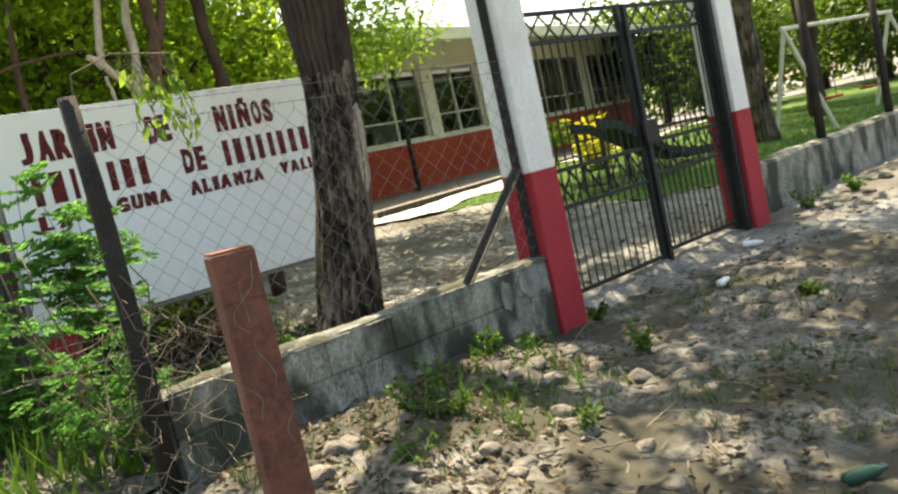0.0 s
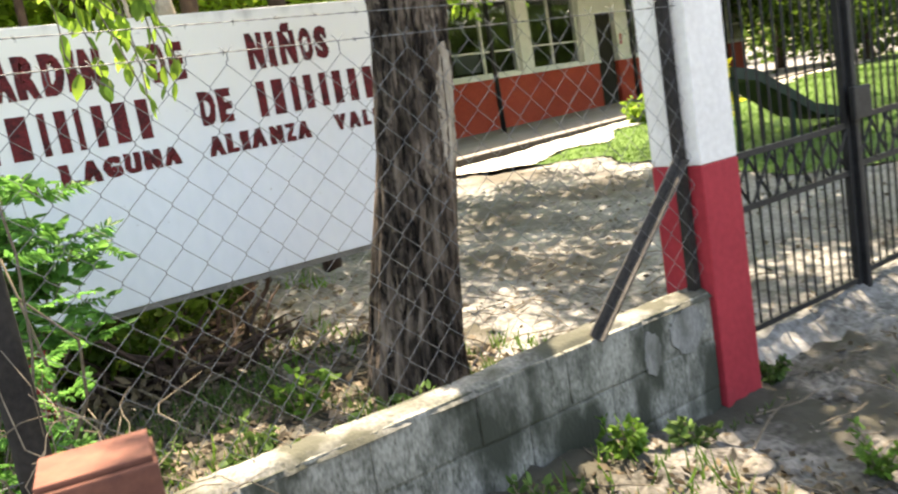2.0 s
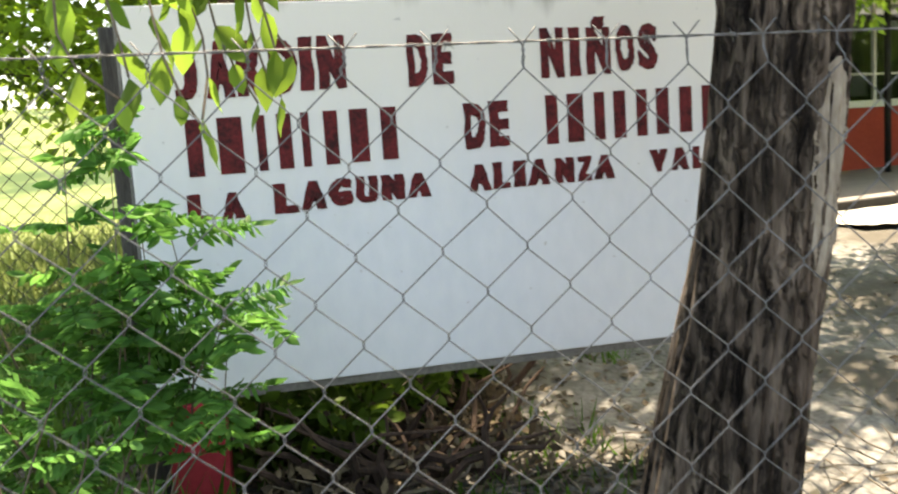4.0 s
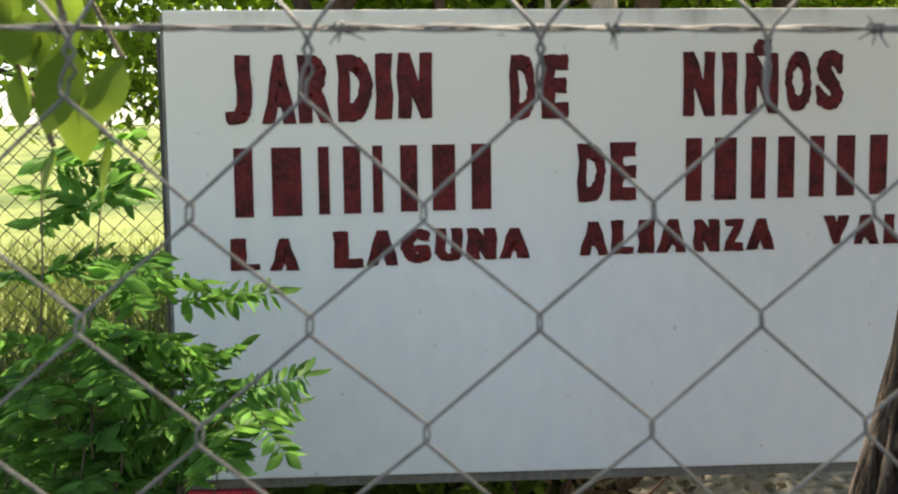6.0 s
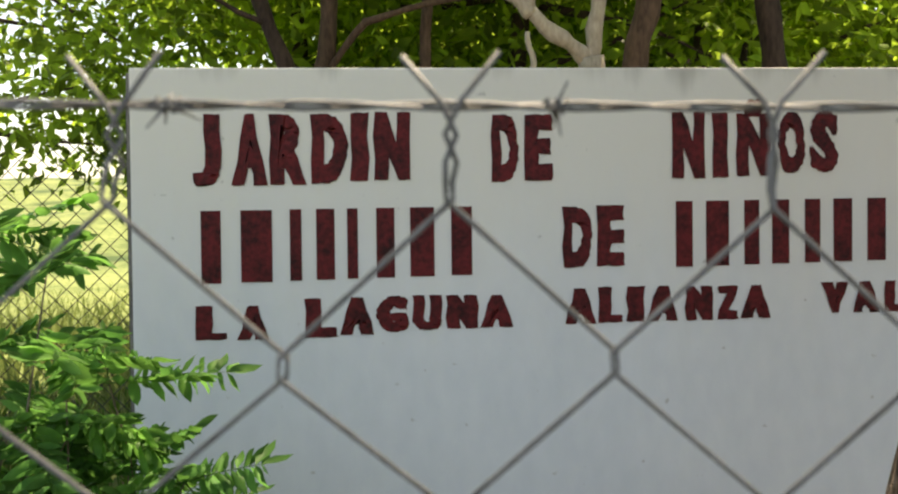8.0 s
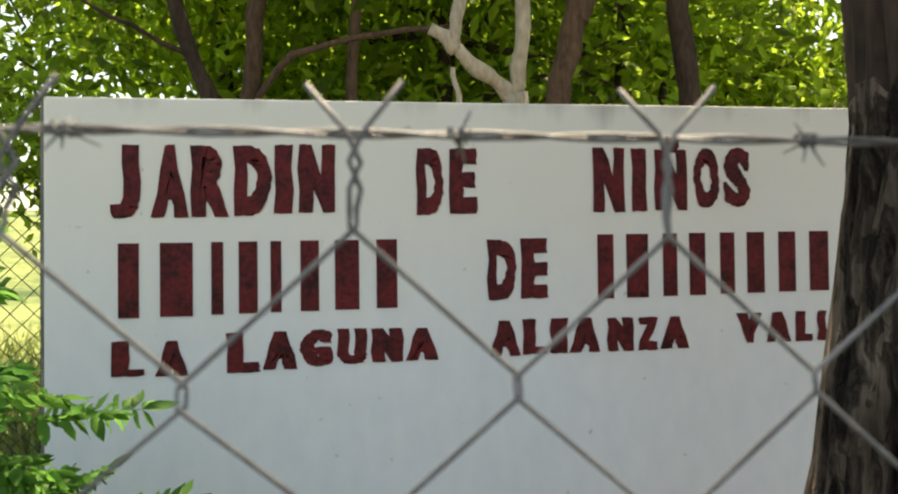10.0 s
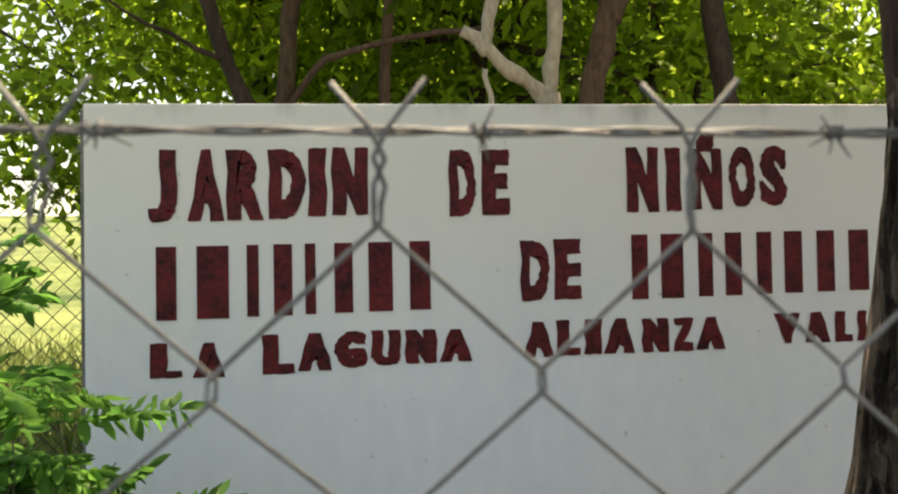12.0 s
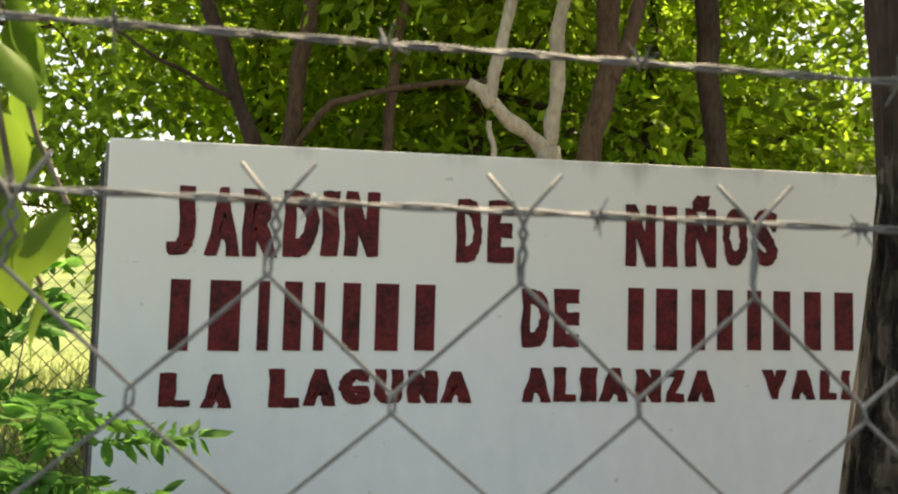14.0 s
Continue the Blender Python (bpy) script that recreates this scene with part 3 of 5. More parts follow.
# ---- the iron gate ----
def gate_leaf(x0, x1, y, foot, top, label):
    leaf = thing("gate_leaf", label, "gate", "gate leaves", at=((x0 + x1) / 2, y, foot))
    for x in (x0, x1):
        bm = bmesh.new()
        box(bm, (x - 0.018, y - 0.018, foot), (x + 0.018, y + 0.018, top), 0.003)
        part("stile", bm, IRON, leaf)
    for z in (foot + 0.06, foot + 0.62, foot + 0.86, top - 0.2, top - 0.015):
        bm = bmesh.new()
        box(bm, (x0, y - 0.012, z - 0.014), (x1, y + 0.012, z + 0.014))
        part("rail", bm, IRON, leaf)
    count = max(4, round((x1 - x0) / 0.075))
    for i in range(1, count):
        x = x0 + (x1 - x0) * i / count
        bm = bmesh.new()
        tube(bm, [(x, y, foot + 0.06), (x, y, top - 0.2)], 0.0065, 6)
        part("bar", bm, IRON, leaf)
    for zlo, zhi in ((top - 0.19, top - 0.02), (foot + 0.63, foot + 0.85)):
        n = max(3, round((x1 - x0) / 0.17))
        for i in range(n):
            a, b = x0 + (x1 - x0) * i / n, x0 + (x1 - x0) * (i + 1) / n
            bm = bmesh.new()
            tube(bm, [(a, y - 0.008, zlo), (b, y - 0.008, zhi)], 0.008, 6)
            tube(bm, [(a, y + 0.008, zhi), (b, y + 0.008, zlo)], 0.008, 6)
            part("cross_brace", bm, IRON, leaf)


gate_leaf(3.78, 4.935, 3.55, 0.09, 1.98, "dark iron gate leaf with thin bars and crossed braces, closed")
gate_leaf(5.019, 5.98, 3.55, 0.12, 1.98, "dark iron gate leaf with thin bars and crossed braces, closed")
stop = thing("gate_stop_post", "dark iron middle post of the gate with a lock box", "post", at=(4.975, 3.54, 0.02))
bm = bmesh.new()
box(bm, (4.956, 3.505, 0.02), (4.998, 3.575, 1.86), 0.005)
part("post", bm, IRON, stop)
bm = bmesh.new()
box(bm, (4.9, 3.47, 0.98), (5.06, 3.499, 1.14), 0.006)
part("lock_box", bm, IRON, stop)
bm = bmesh.new()
box(bm, (5.99, 3.46, 0.05), (6.05, 3.56, 2.3), 0.006)
tagged(part("gate_hinge_post", bm, IRON), "dark iron hinge post at the gate pillar", "post")


# ---- the low wall under the fence ----
WALL_Y0, WALL_Y1, WALL_TOP = 3.335, 3.475, 0.5
wall = thing("low_block_wall", "low weathered concrete block wall with stained face under the fence", "wall", kind="structure", at=(2.3, 3.4, 0.0))
bm = bmesh.new()
box(bm, (1.1, WALL_Y0 + 0.006, -0.15), (3.48, WALL_Y1 - 0.012, WALL_TOP - 0.01))
part("core", bm, BLOCK, wall)
rng = np.random.default_rng(11)
for row in range(3):
    z0 = WALL_TOP - 0.2 * (row + 1)
    x = 1.08 - 0.2 * (row % 2)
    while x < 3.48:
        a, b = max(1.085, x + 0.003), min(3.482, x + 0.397)
        if b - a > 0.05:
            bm = bmesh.new()
            dy = rng.uniform(-0.004, 0.004)
            box(bm, (a, WALL_Y0 + dy, z0 + 0.003), (b, WALL_Y1 + dy, z0 + 0.197), 0.009)
            part("block", bm, BLOCK, wall)
        x += 0.4
# the cap: hand-laid mortar, crumbled along both edges
n, across = 150, 9
verts = []
for x in np.linspace(1.07, 3.485, n):
    broken = 0.5 + 0.5 * noise.noise(Vector((x * 6.0, 1.7, 0)))
    front = WALL_Y0 - 0.012 + 0.03 * broken ** 2 + 0.006 * noise.noise(Vector((x * 31, 0, 3)))
    back = WALL_Y1 + 0.01 - 0.02 * (0.5 + 0.5 * noise.noise(Vector((x * 7.0, 5.1, 0)))) ** 2
    top = WALL_TOP + 0.012 + 0.008 * math.sin(x * 5.1)
    for k in range(across):
        f = k / (across - 1)
        round_off = 0.02 * (abs(2 * f - 1) ** 3)
        y = front + (back - front) * f
        z = top - round_off + 0.009 * noise.noise(Vector((x * 14, y * 30, 2))) + 0.004 * noise.noise(Vector((x * 47, y * 60, 7)))
        verts.append((x, y, WALL_TOP - 0.022 if k in (0, across - 1) else z))
idx = np.arange(n * across).reshape(n, across)
faces = np.stack([idx[:-1, :-1], idx[1:, :-1], idx[1:, 1:], idx[:-1, 1:]], -1).reshape(-1, 4)
mesh_part("mortar_cap", np.array(verts), faces, MORTAR, wall, "rough pale mortar cap")


for x0, x1, z0, z1 in ((3.2, 3.42, 0.3, 0.47), (3.06, 3.16, 0.28, 0.44)):
    bm = bmesh.new()
    c = Vector(((x0 + x1) / 2, WALL_Y0 - 0.006, (z0 + z1) / 2))
    ring = []
    for k in range(44):
        ang = 2 * math.pi * k / 44
        r = 1 + 0.34 * noise.noise(Vector((math.cos(ang) * 1.3, math.sin(ang) * 1.3, x0 * 7))) + rng.uniform(-0.07, 0.07)
        ring.append((c.x + math.cos(ang) * (x1 - x0) / 2 * r, c.z + math.sin(ang) * (z1 - z0) / 2 * r))
    front = [bm.verts.new((x, WALL_Y0 - 0.004, z)) for x, z in ring]
    back = [bm.verts.new((x, WALL_Y0 + 0.003, z)) for x, z in ring]
    bm.faces.new(front)
    for k in range(44):
        bm.faces.new((front[k], back[k], back[(k + 1) % 44], front[(k + 1) % 44]))
    bmesh.ops.recalc_face_normals(bm, faces=bm.faces)
    part("render_patch", bm, RENDER, wall, "pale patch of cement render")


def right_wall():
    """The low rendered wall beyond the gate."""
    bm = bmesh.new()
    xs = np.linspace(6.29, 24, 60)
    rg = np.random.default_rng(8)
    rings = []
    for x in xs:
        y = 3.55 + 0.055 * (x - 6.3)
        top = 0.55 + 0.012 * (x - 6.3) + rg.uniform(-0.02, 0.02)
        rings.append([bm.verts.new(p) for p in ((x, y, -0.2), (x, y + 0.02, top - 0.03), (x, y + 0.05, top), (x, y + 0.18, top), (x, y + 0.2, -0.2))])
    for a, b in zip(rings, rings[1:]):
        for k in range(5):
            bm.faces.new((a[k], b[k], b[(k + 1) % 5], a[(k + 1) % 5]))
    bm.faces.new(rings[0][::-1])
    bmesh.ops.recalc_face_normals(bm, faces=bm.faces)
    tagged(part("low_rendered_wall", bm, BLOCK), "low rough grey rendered wall along the verge", "wall", kind="structure")


right_wall()


# ---- fence posts, brace and mesh ----
FENCE_Y, PITCH, HALF = 3.312, 0.1085, 0.0535
bm = bmesh.new()
tube(bm, [(1.02, 3.35, 0.0), (1.035, 3.35, 0.8), (1.03, 3.35, 1.4), (1.015, 3.35, 1.76)], [0.045, 0.042, 0.04, 0.036], 10)
tagged(part("fence_post", bm, POSTDARK, smooth=True), "dark weathered wooden fence post leaning at the wall's end", "fence post", "fence posts")
bm = bmesh.new()
box(bm, (3.44, 3.375, 0.5), (3.482, 3.415, 2.5), 0.006)
tagged(part("fence_post", bm, POSTDARK), "dark steel fence post against the gate pillar", "fence post", "fence posts")
brace = thing("fence_brace", "weathered steel angle brace leaning from post to wall", "brace", at=(2.87, 3.318, 0.47))
a, b = Vector((3.42, 3.335, 1.035)), Vector((2.84, 3.325, 0.49))
turn = (b - a).to_track_quat("Z", "Y").to_matrix().to_4x4()
turn.translation = a
bm = bmesh.new()
box(bm, (-0.021, -0.004, 0), (0.021, 0.004, (b - a).length), 0.0015, turn)
part("face_leg", bm, OLDSTEEL, brace)
bm = bmesh.new()
box(bm, (-0.021, 0.0045, 0), (-0.015, 0.04, (b - a).length), 0.0015, turn)
part("side_leg", bm, OLDSTEEL, brace)
bm = bmesh.new()
tube(bm, [(3.4, 3.326, 1.01), (3.4, 3.36, 1.01)], 0.009, 8)
part("bolt", bm, OLDSTEEL, brace)

fence = thing("chain_link_fence", "weathered galvanised chain-link mesh on the low wall", "fence", at=(2.25, FENCE_Y, 0.5))
TOP_Z = 1.584
X_OFF = 1.9
rows_down = 20
rng = np.random.default_rng(21)


def fence_shift(x, z):
    """Old mesh sags and bulges."""
    return 0.006 * math.sin(4.1 * x + 2.3 * z), 0.012 * math.sin(2.2 * x + 3.0 * z + 0.6), 0.006 * math.sin(3.3 * x - 1.9 * z)


first = -int((X_OFF - 1.06) / (PITCH / 2))
last = int((3.42 - X_OFF) / (PITCH / 2))
for k in range(first, last, 1):
    bm = bmesh.new()
    xa = X_OFF + k * PITCH / 2
    pts = []
    for r in range(rows_down):
        side = (r + (k % 2)) % 2
        x = xa + side * PITCH / 2
        z = TOP_Z - r * HALF
        if z < 0.53:
            break
        nx = 0.0012 if side else -0.0012
        ny = 0.0016 if (r + k) % 2 else -0.0016
        if r == 0:
            z += 0.0042 if x < 1.95 else 0.001
        dx, dy, dz = fence_shift(x, z)
        fade = min(1.0, abs(x - 1.95) / 0.35) if z > 1.4 else 1.0
        for lift in (0.003, -0.003):
            pts.append((x + nx + dx * fade, FENCE_Y + ny + dy * fade + (0.001 if lift > 0 else -0.001), z + lift + dz * fade))
    if k % 2 == 0:
        x = xa
        pts = [(x - 0.016, FENCE_Y + 0.004, TOP_Z + 0.049), (x - 0.003, FENCE_Y, TOP_Z + 0.033), (x + 0.002, FENCE_Y + 0.002, TOP_Z + 0.0225), (x - 0.002, FENCE_Y - 0.002, TOP_Z + 0.0135)] + pts
    else:
        x = xa + PITCH / 2
        pts = [(x + 0.016, FENCE_Y - 0.004, TOP_Z + 0.049), (x + 0.003, FENCE_Y, TOP_Z + 0.033), (x - 0.002, FENCE_Y - 0.002, TOP_Z + 0.0225), (x + 0.002, FENCE_Y + 0.002, TOP_Z + 0.0135)] + pts
    tube(bm, pts, 0.00102, 6)
    part("mesh_wire", bm, WIRE, fence, smooth=True)


def barbed_wire(a, b, sag, seed, label):
    """Two strands twisted round each other, with four-pointed barbs."""
    w = thing("barbed_wire", label, "barbed wire", "barbed wires", at=a)
    a, b = Vector(a), Vector(b)
    n = 160
    for phase in (0, math.pi):
        bm = bmesh.new()
        pts = []
        for i in range(n + 1):
            f = i / n
            p = a.lerp(b, f)
            ang = f * (b - a).length / 0.045 * math.pi + phase
            pts.append((p.x, p.y + 0.0011 * math.cos(ang), p.z - sag * 4 * f * (1 - f) + 0.0011 * math.sin(ang)))
        tube(bm, pts, 0.0009, 6)
        part("strand", bm, WIRE, w, smooth=True)
    rg = np.random.default_rng(seed)
    x = 0.05
    while x < (b - a).length:
        f = x / (b - a).length
        p = a.lerp(b, f)
        p.z -= sag * 4 * f * (1 - f)
        bm = bmesh.new()
        ax = (b - a).normalized()
        coil = [p + ax * (0.008 * (t - 0.5)) + Vector((0, 0.0026 * math.cos(t * 14), 0.0026 * math.sin(t * 14))) for t in np.linspace(0, 1, 14)]
        tube(bm, coil, 0.0007, 5)
        for _ in range(4):
            d = Vector((rg.uniform(-0.5, 0.5), rg.normal(), rg.normal())).normalized()
            tube(bm, [p, p + d * rg.uniform(0.008, 0.013)], [0.0007, 0.0003], 5)
        part("barb", bm, WIRE, w)
        x += rg.uniform(0.11, 0.135)


barbed_wire((1.02, 3.316, 1.622), (3.44, 3.316, 1.607), 0.0, 3, "old barbed wire strand along the top of the mesh")
barbed_wire((-2.6, 3.31, 0.76), (1.0, 3.32, 0.72), 0.012, 5, "single rusty barbed wire strand leading away from the post")
barbed_wire((1.02, 3.318, 1.7), (3.44, 3.318, 1.672), 0.0, 4, "old barbed wire strand above the mesh")

# the second fence line beyond the gate
for x, h in ((8.1, 1.55), (10.05, 1.6), (12.4, 1.6)):
    bm = bmesh.new()
    y = 3.65 + 0.055 * (x - 6.3)
    tube(bm, [(x, y, 0.4), (x + 0.02, y, 0.5 + h * 0.6), (x + 0.01, y, 0.5 + h)], [0.05, 0.045, 0.04], 8)
    tagged(part("fence_post", bm, POSTDARK, smooth=True), "dark weathered wooden fence post on the low wall", "fence post", "fence posts")


# ---- the rusty channel post ----
post = thing("rusty_post", "rusty brown steel channel post standing in the verge", "post", at=(0.97, 2.2, -0.1))
turn = pose(0.902, 2.191, 0, 0, 0, -13)
bm = bmesh.new()
box(bm, (0, 0, -0.2), (0.132, 0.012, 1.072), 0.004, turn)
part("web", bm, RUST, post)
for x in (0.0, 0.122):
    bm = bmesh.new()
    box(bm, (x, 0.0125, -0.2), (x + 0.01, 0.11, 1.068), 0.003, turn)
    part("flange", bm, RUST, post)
bm = bmesh.new()
box(bm, (0.0105, 0.098, -0.2), (0.1215, 0.11, 1.06), 0.003, turn)
part("back_plate", bm, RUST, post)
bm = bmesh.new()
box(bm, (0.004, 0.006, 1.0725), (0.128, 0.108, 1.08), 0.002, turn)
part("cap_plate", bm, RUST, post, "paler worn cap plate")
rg = np.random.default_rng(77)
for k in range(5):
    bm = bmesh.new()
    foot = Vector((rg.uniform(0.02, 0.11), -0.006, rg.uniform(0.35, 0.9)))
    line = bent(foot, foot + Vector((rg.uniform(-0.06, 0.06), -0.004, rg.uniform(0.08, 0.26))), rg, 0.12, 8)
    tube(bm, [turn @ Vector((q.x, -0.006, q.z)) for q in line], 0.0018, 5)
    part("dry_tendril", bm, TWIG, post, "dry pale tendril")
bm = bmesh.new()
box(bm, (0.0, -0.004, 0.925), (0.132, -0.0005, 0.932), 0.001, turn)
part("weld_seam", bm, RUST, post)

# ---- trees ----
def bark_depth(a, z, rng_seed, ridges):
    """How far the bark stands out at an angle and height."""
    p = Vector((math.cos(a) * 5.5, math.sin(a) * 5.5, z * 1.3 + rng_seed))
    wander = noise.noise(Vector((math.cos(a) * 1.6, math.sin(a) * 1.6, z * 1.7))) * 1.5
    ridge = abs(math.sin(a * ridges / 2 + wander + 1.2 * noise.noise(Vector((a % (2 * math.pi), z * 3.0, 3.0)))))
    plate = noise.noise(p) * 0.5 + noise.noise(p * 3.1) * 0.25
    cross = noise.noise(Vector((math.cos(a) * 6.5, math.sin(a) * 6.5, z * 8.0 + 11)))
    plate -= 0.9 * max(0.0, cross - 0.18)
    return 0.036 * (min(ridge * 1.6, 1.0) - 0.75) + 0.02 * plate + 0.02 * noise.noise(Vector((math.cos(a), math.sin(a), z * 0.8)))


def bark_trunk(centre, radius, z0, z1, rng_seed, ridges=26, rings=150, around=110, seam=0):
    """A furrowed trunk: centre(z) and radius(z) give its line; long cracks cut the bark into plates."""
    zs = np.linspace(z0, z1, rings)
    th = np.linspace(0, 2 * math.pi, around, endpoint=False)
    verts = np.zeros((rings, around, 3))
    for i, z in enumerate(zs):
        cx, cy = centre(z)
        r = radius(z)
        for j, a in enumerate(th):
            d = bark_depth(a, z, rng_seed, ridges)
            rr = r + d
            f = (z - z0) / (z1 - z0)
            wave = 0.09 * noise.noise(Vector((math.cos(a) * 2.2, math.sin(a) * 2.2, 7.0))) + 0.03 * noise.noise(Vector((math.cos(a) * 9, math.sin(a) * 9, 4.0)))
            shift = wave * (f ** 6 if seam > 0 else (1 - f) ** 6 if seam < 0 else 0)
            verts[i, j] = (cx + math.cos(a) * rr, cy + math.sin(a) * rr, z + shift)
    idx = np.arange(rings * around).reshape(rings, around)
    nxt = np.roll(idx, -1, axis=1)
    faces = np.stack([idx[:-1], nxt[:-1], nxt[1:], idx[1:]], -1).reshape(-1, 4)
    return verts.reshape(-1, 3), faces


def crown_points(clumps, n, spread_r, rg):
    """Leaf places round clump centres, and directions outwards and down."""
    c = clumps[rg.integers(0, len(clumps), n)]
    off = rg.normal(size=(n, 3)) * spread_r * np.array([1, 1, 0.7])
    d = off + rg.normal(size=(n, 3)) * spread_r * 0.8 + np.array([0, 0, -0.35 * spread_r])
    return c + off, d


def clumps_in(centre, radii, n, rg, hollow=0.35):
    d = rg.normal(size=(n, 3))
    d /= np.linalg.norm(d, axis=1, keepdims=True)
    r = rg.uniform(hollow, 1.0, (n, 1)) ** 0.6
    return np.array(centre) + d * r * np.array(radii)


def tree(name, label, base, stems, clumps, leaves, leaf_size, leaf_mat, bark_mat, seed, spread_r=0.38, limbs=10, sides=10):
    """stems: lists of points with a radius at foot and tip; clumps: where the foliage gathers."""
    rg = np.random.default_rng(seed)
    t = thing(name, label, "tree", at=base)
    tips = []
    for pts, r0, r1 in stems:
        dense = []
        for a, b in zip(pts, pts[1:]):
            seg = bent(a, b, rg, 0.03, 5)
            dense += seg if not dense else seg[1:]
        bm = bmesh.new()
        rad = [r0 + (r1 - r0) * i / (len(dense) - 1) for i in range(len(dense))]
        rad = [r * (1 + 0.08 * rg.normal()) for r in rad]
        tube(bm, dense, rad, sides)
        part("trunk", bm, bark_mat, t, smooth=True)
        tips += [(p, r) for p, r in zip(dense[len(dense) // 2:], rad[len(dense) // 2:])]
    pick = rg.permutation(len(clumps))[:limbs]
    for k in pick:
        p, r = min(tips, key=lambda q: (q[0] - Vector(clumps[k])).length * (1 + 0.3 * rg.random()))
        bm = bmesh.new()
        pts = bent(p, clumps[k], rg, 0.07, 7)
        tube(bm, pts, [max(0.006, r * 0.55 * (1 - 0.85 * i / 6)) for i in range(7)], 6)
        part("limb", bm, bark_mat, t, smooth=True)
    c, d = crown_points(clumps, leaves, spread_r, rg)
    v, f = leaf_cloud(c, d, leaf_size, rg)
    crown = mesh_part("crown", v, f, leaf_mat, t)
    crown["kind"] = "stuff"
    return t


# the large tree between fence and sign
def big_centre(z):
    zs = (-0.1, 0.35, 1.2, 1.8, 2.35, 3.4)
    return float(np.interp(z, zs, (2.665, 2.72, 2.89, 2.958, 2.992, 3.03))), float(np.interp(z, zs, (4.36, 4.36, 4.36, 4.36, 4.38, 4.45)))


def big_radius(z):
    return float(np.interp(z, (-0.1, 0.35, 1.2, 1.8, 2.35, 3.4), (0.25, 0.208, 0.174, 0.164, 0.2, 0.21)))


rg = np.random.default_rng(41)
big = thing("shade_tree", "large shade tree with deeply furrowed grey-brown bark beside the sign", "tree", at=(2.7, 4.36, 0.15))
mesh_part("trunk", *bark_trunk(big_centre, big_radius, -0.05, 1.86, 2.0, rings=150, seam=1), BARK, big, smooth=True)
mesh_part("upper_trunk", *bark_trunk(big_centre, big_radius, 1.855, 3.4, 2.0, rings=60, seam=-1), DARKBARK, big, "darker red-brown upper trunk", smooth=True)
# all clumps after the first are unseen crown added to shade yard and verge
big_clumps = np.concatenate([clumps_in((2.9, 4.8, 6.2), (4.3, 4.0, 1.5), 64, rg, 0.2), clumps_in((6.4, 8.2, 5.8), (2.8, 2.4, 1.0), 42, rg, 0.2), clumps_in((6.8, 3.8, 6.6), (3.0, 2.4, 1.0), 62, rg, 0.2), clumps_in((5.2, 3.0, 6.3), (2.4, 1.9, 0.8), 46, rg, 0.2), clumps_in((7.3, 6.6, 5.6), (1.9, 1.7, 0.7), 34, rg, 0.2), clumps_in((8.6, 7.4, 5.9), (2.7, 2.4, 0.9), 60, rg, 0.2)])
bm = bmesh.new()
n_u, n_v = 24, 40
grid = []
for j in range(n_v + 1):
    z = 1.1 + 0.55 * j / n_v
    cx, cy = big_centre(z)
    half = 0.42 * math.sin(math.pi * (j + 0.4) / (n_v + 0.8)) ** 0.6
    row = []
    for i in range(n_u + 1):
        a = -1.15 + half * (2 * i / n_u - 1) * (1 + 0.5 * noise.noise(Vector((z * 14, 0.2 * i, 2))))
        r = big_radius(z) + bark_depth(a, z, 2.0, 26) + 0.004 + 0.006 * noise.noise(Vector((a * 40, z * 4, 5)))
        row.append(bm.verts.new((cx + math.cos(a) * r, cy + math.sin(a) * r, z)))
    grid.append(row)
for a, b in zip(grid, grid[1:]):
    for i in range(n_u):
        bm.faces.new((a[i], a[i + 1], b[i + 1], b[i]))
part("bark_scar", bm, PALEBARK, big, "pale stripped wood where the bark is gone", smooth=True)
forks = [((3.02, 4.45, 3.3), (4.6, 5.6, 5.6), 0.15), ((3.02, 4.45, 3.3), (1.4, 4.0, 5.6), 0.14), ((3.02, 4.45, 3.3), (3.3, 6.6, 5.8), 0.13), ((3.02, 4.45, 3.3), (3.6, 2.6, 5.6), 0.12), ((4.2, 5.3, 5.0), (6.6, 3.8, 6.2), 0.08), ((4.2, 5.3, 5.0), (8.2, 7.2, 6.0), 0.08)]
fork_tips = []
for a, b, r in forks:
    bm = bmesh.new()
    pts = bent(a, b, rg, 0.05, 8)
    tube(bm, pts, [r * (1 - 0.6 * i / 7) for i in range(8)], 10)
    part("limb", bm, BARK, big, smooth=True)
    fork_tips += pts[4:]
for k in rg.permutation(len(big_clumps))[:26]:
    p = min(fork_tips, key=lambda q: (q - Vector(big_clumps[k])).length)
    bm = bmesh.new()
    tube(bm, bent(p, big_clumps[k], rg, 0.06, 6), [0.045 * (1 - 0.85 * i / 5) for i in range(6)], 6)
    part("branch", bm, BARK, big, smooth=True)
# clumps left out so that sun reaches the ground beside the trunk
big_clumps = big_clumps[np.hypot(big_clumps[:, 0] - 3.3, big_clumps[:, 1] - 6.4) > 1.55]
c, d = crown_points(big_clumps, 31000, 0.175, rg)
crown = mesh_part("crown", *leaf_cloud(c, d, 0.17, rg), LEAF, big)
crown["kind"] = "stuff"
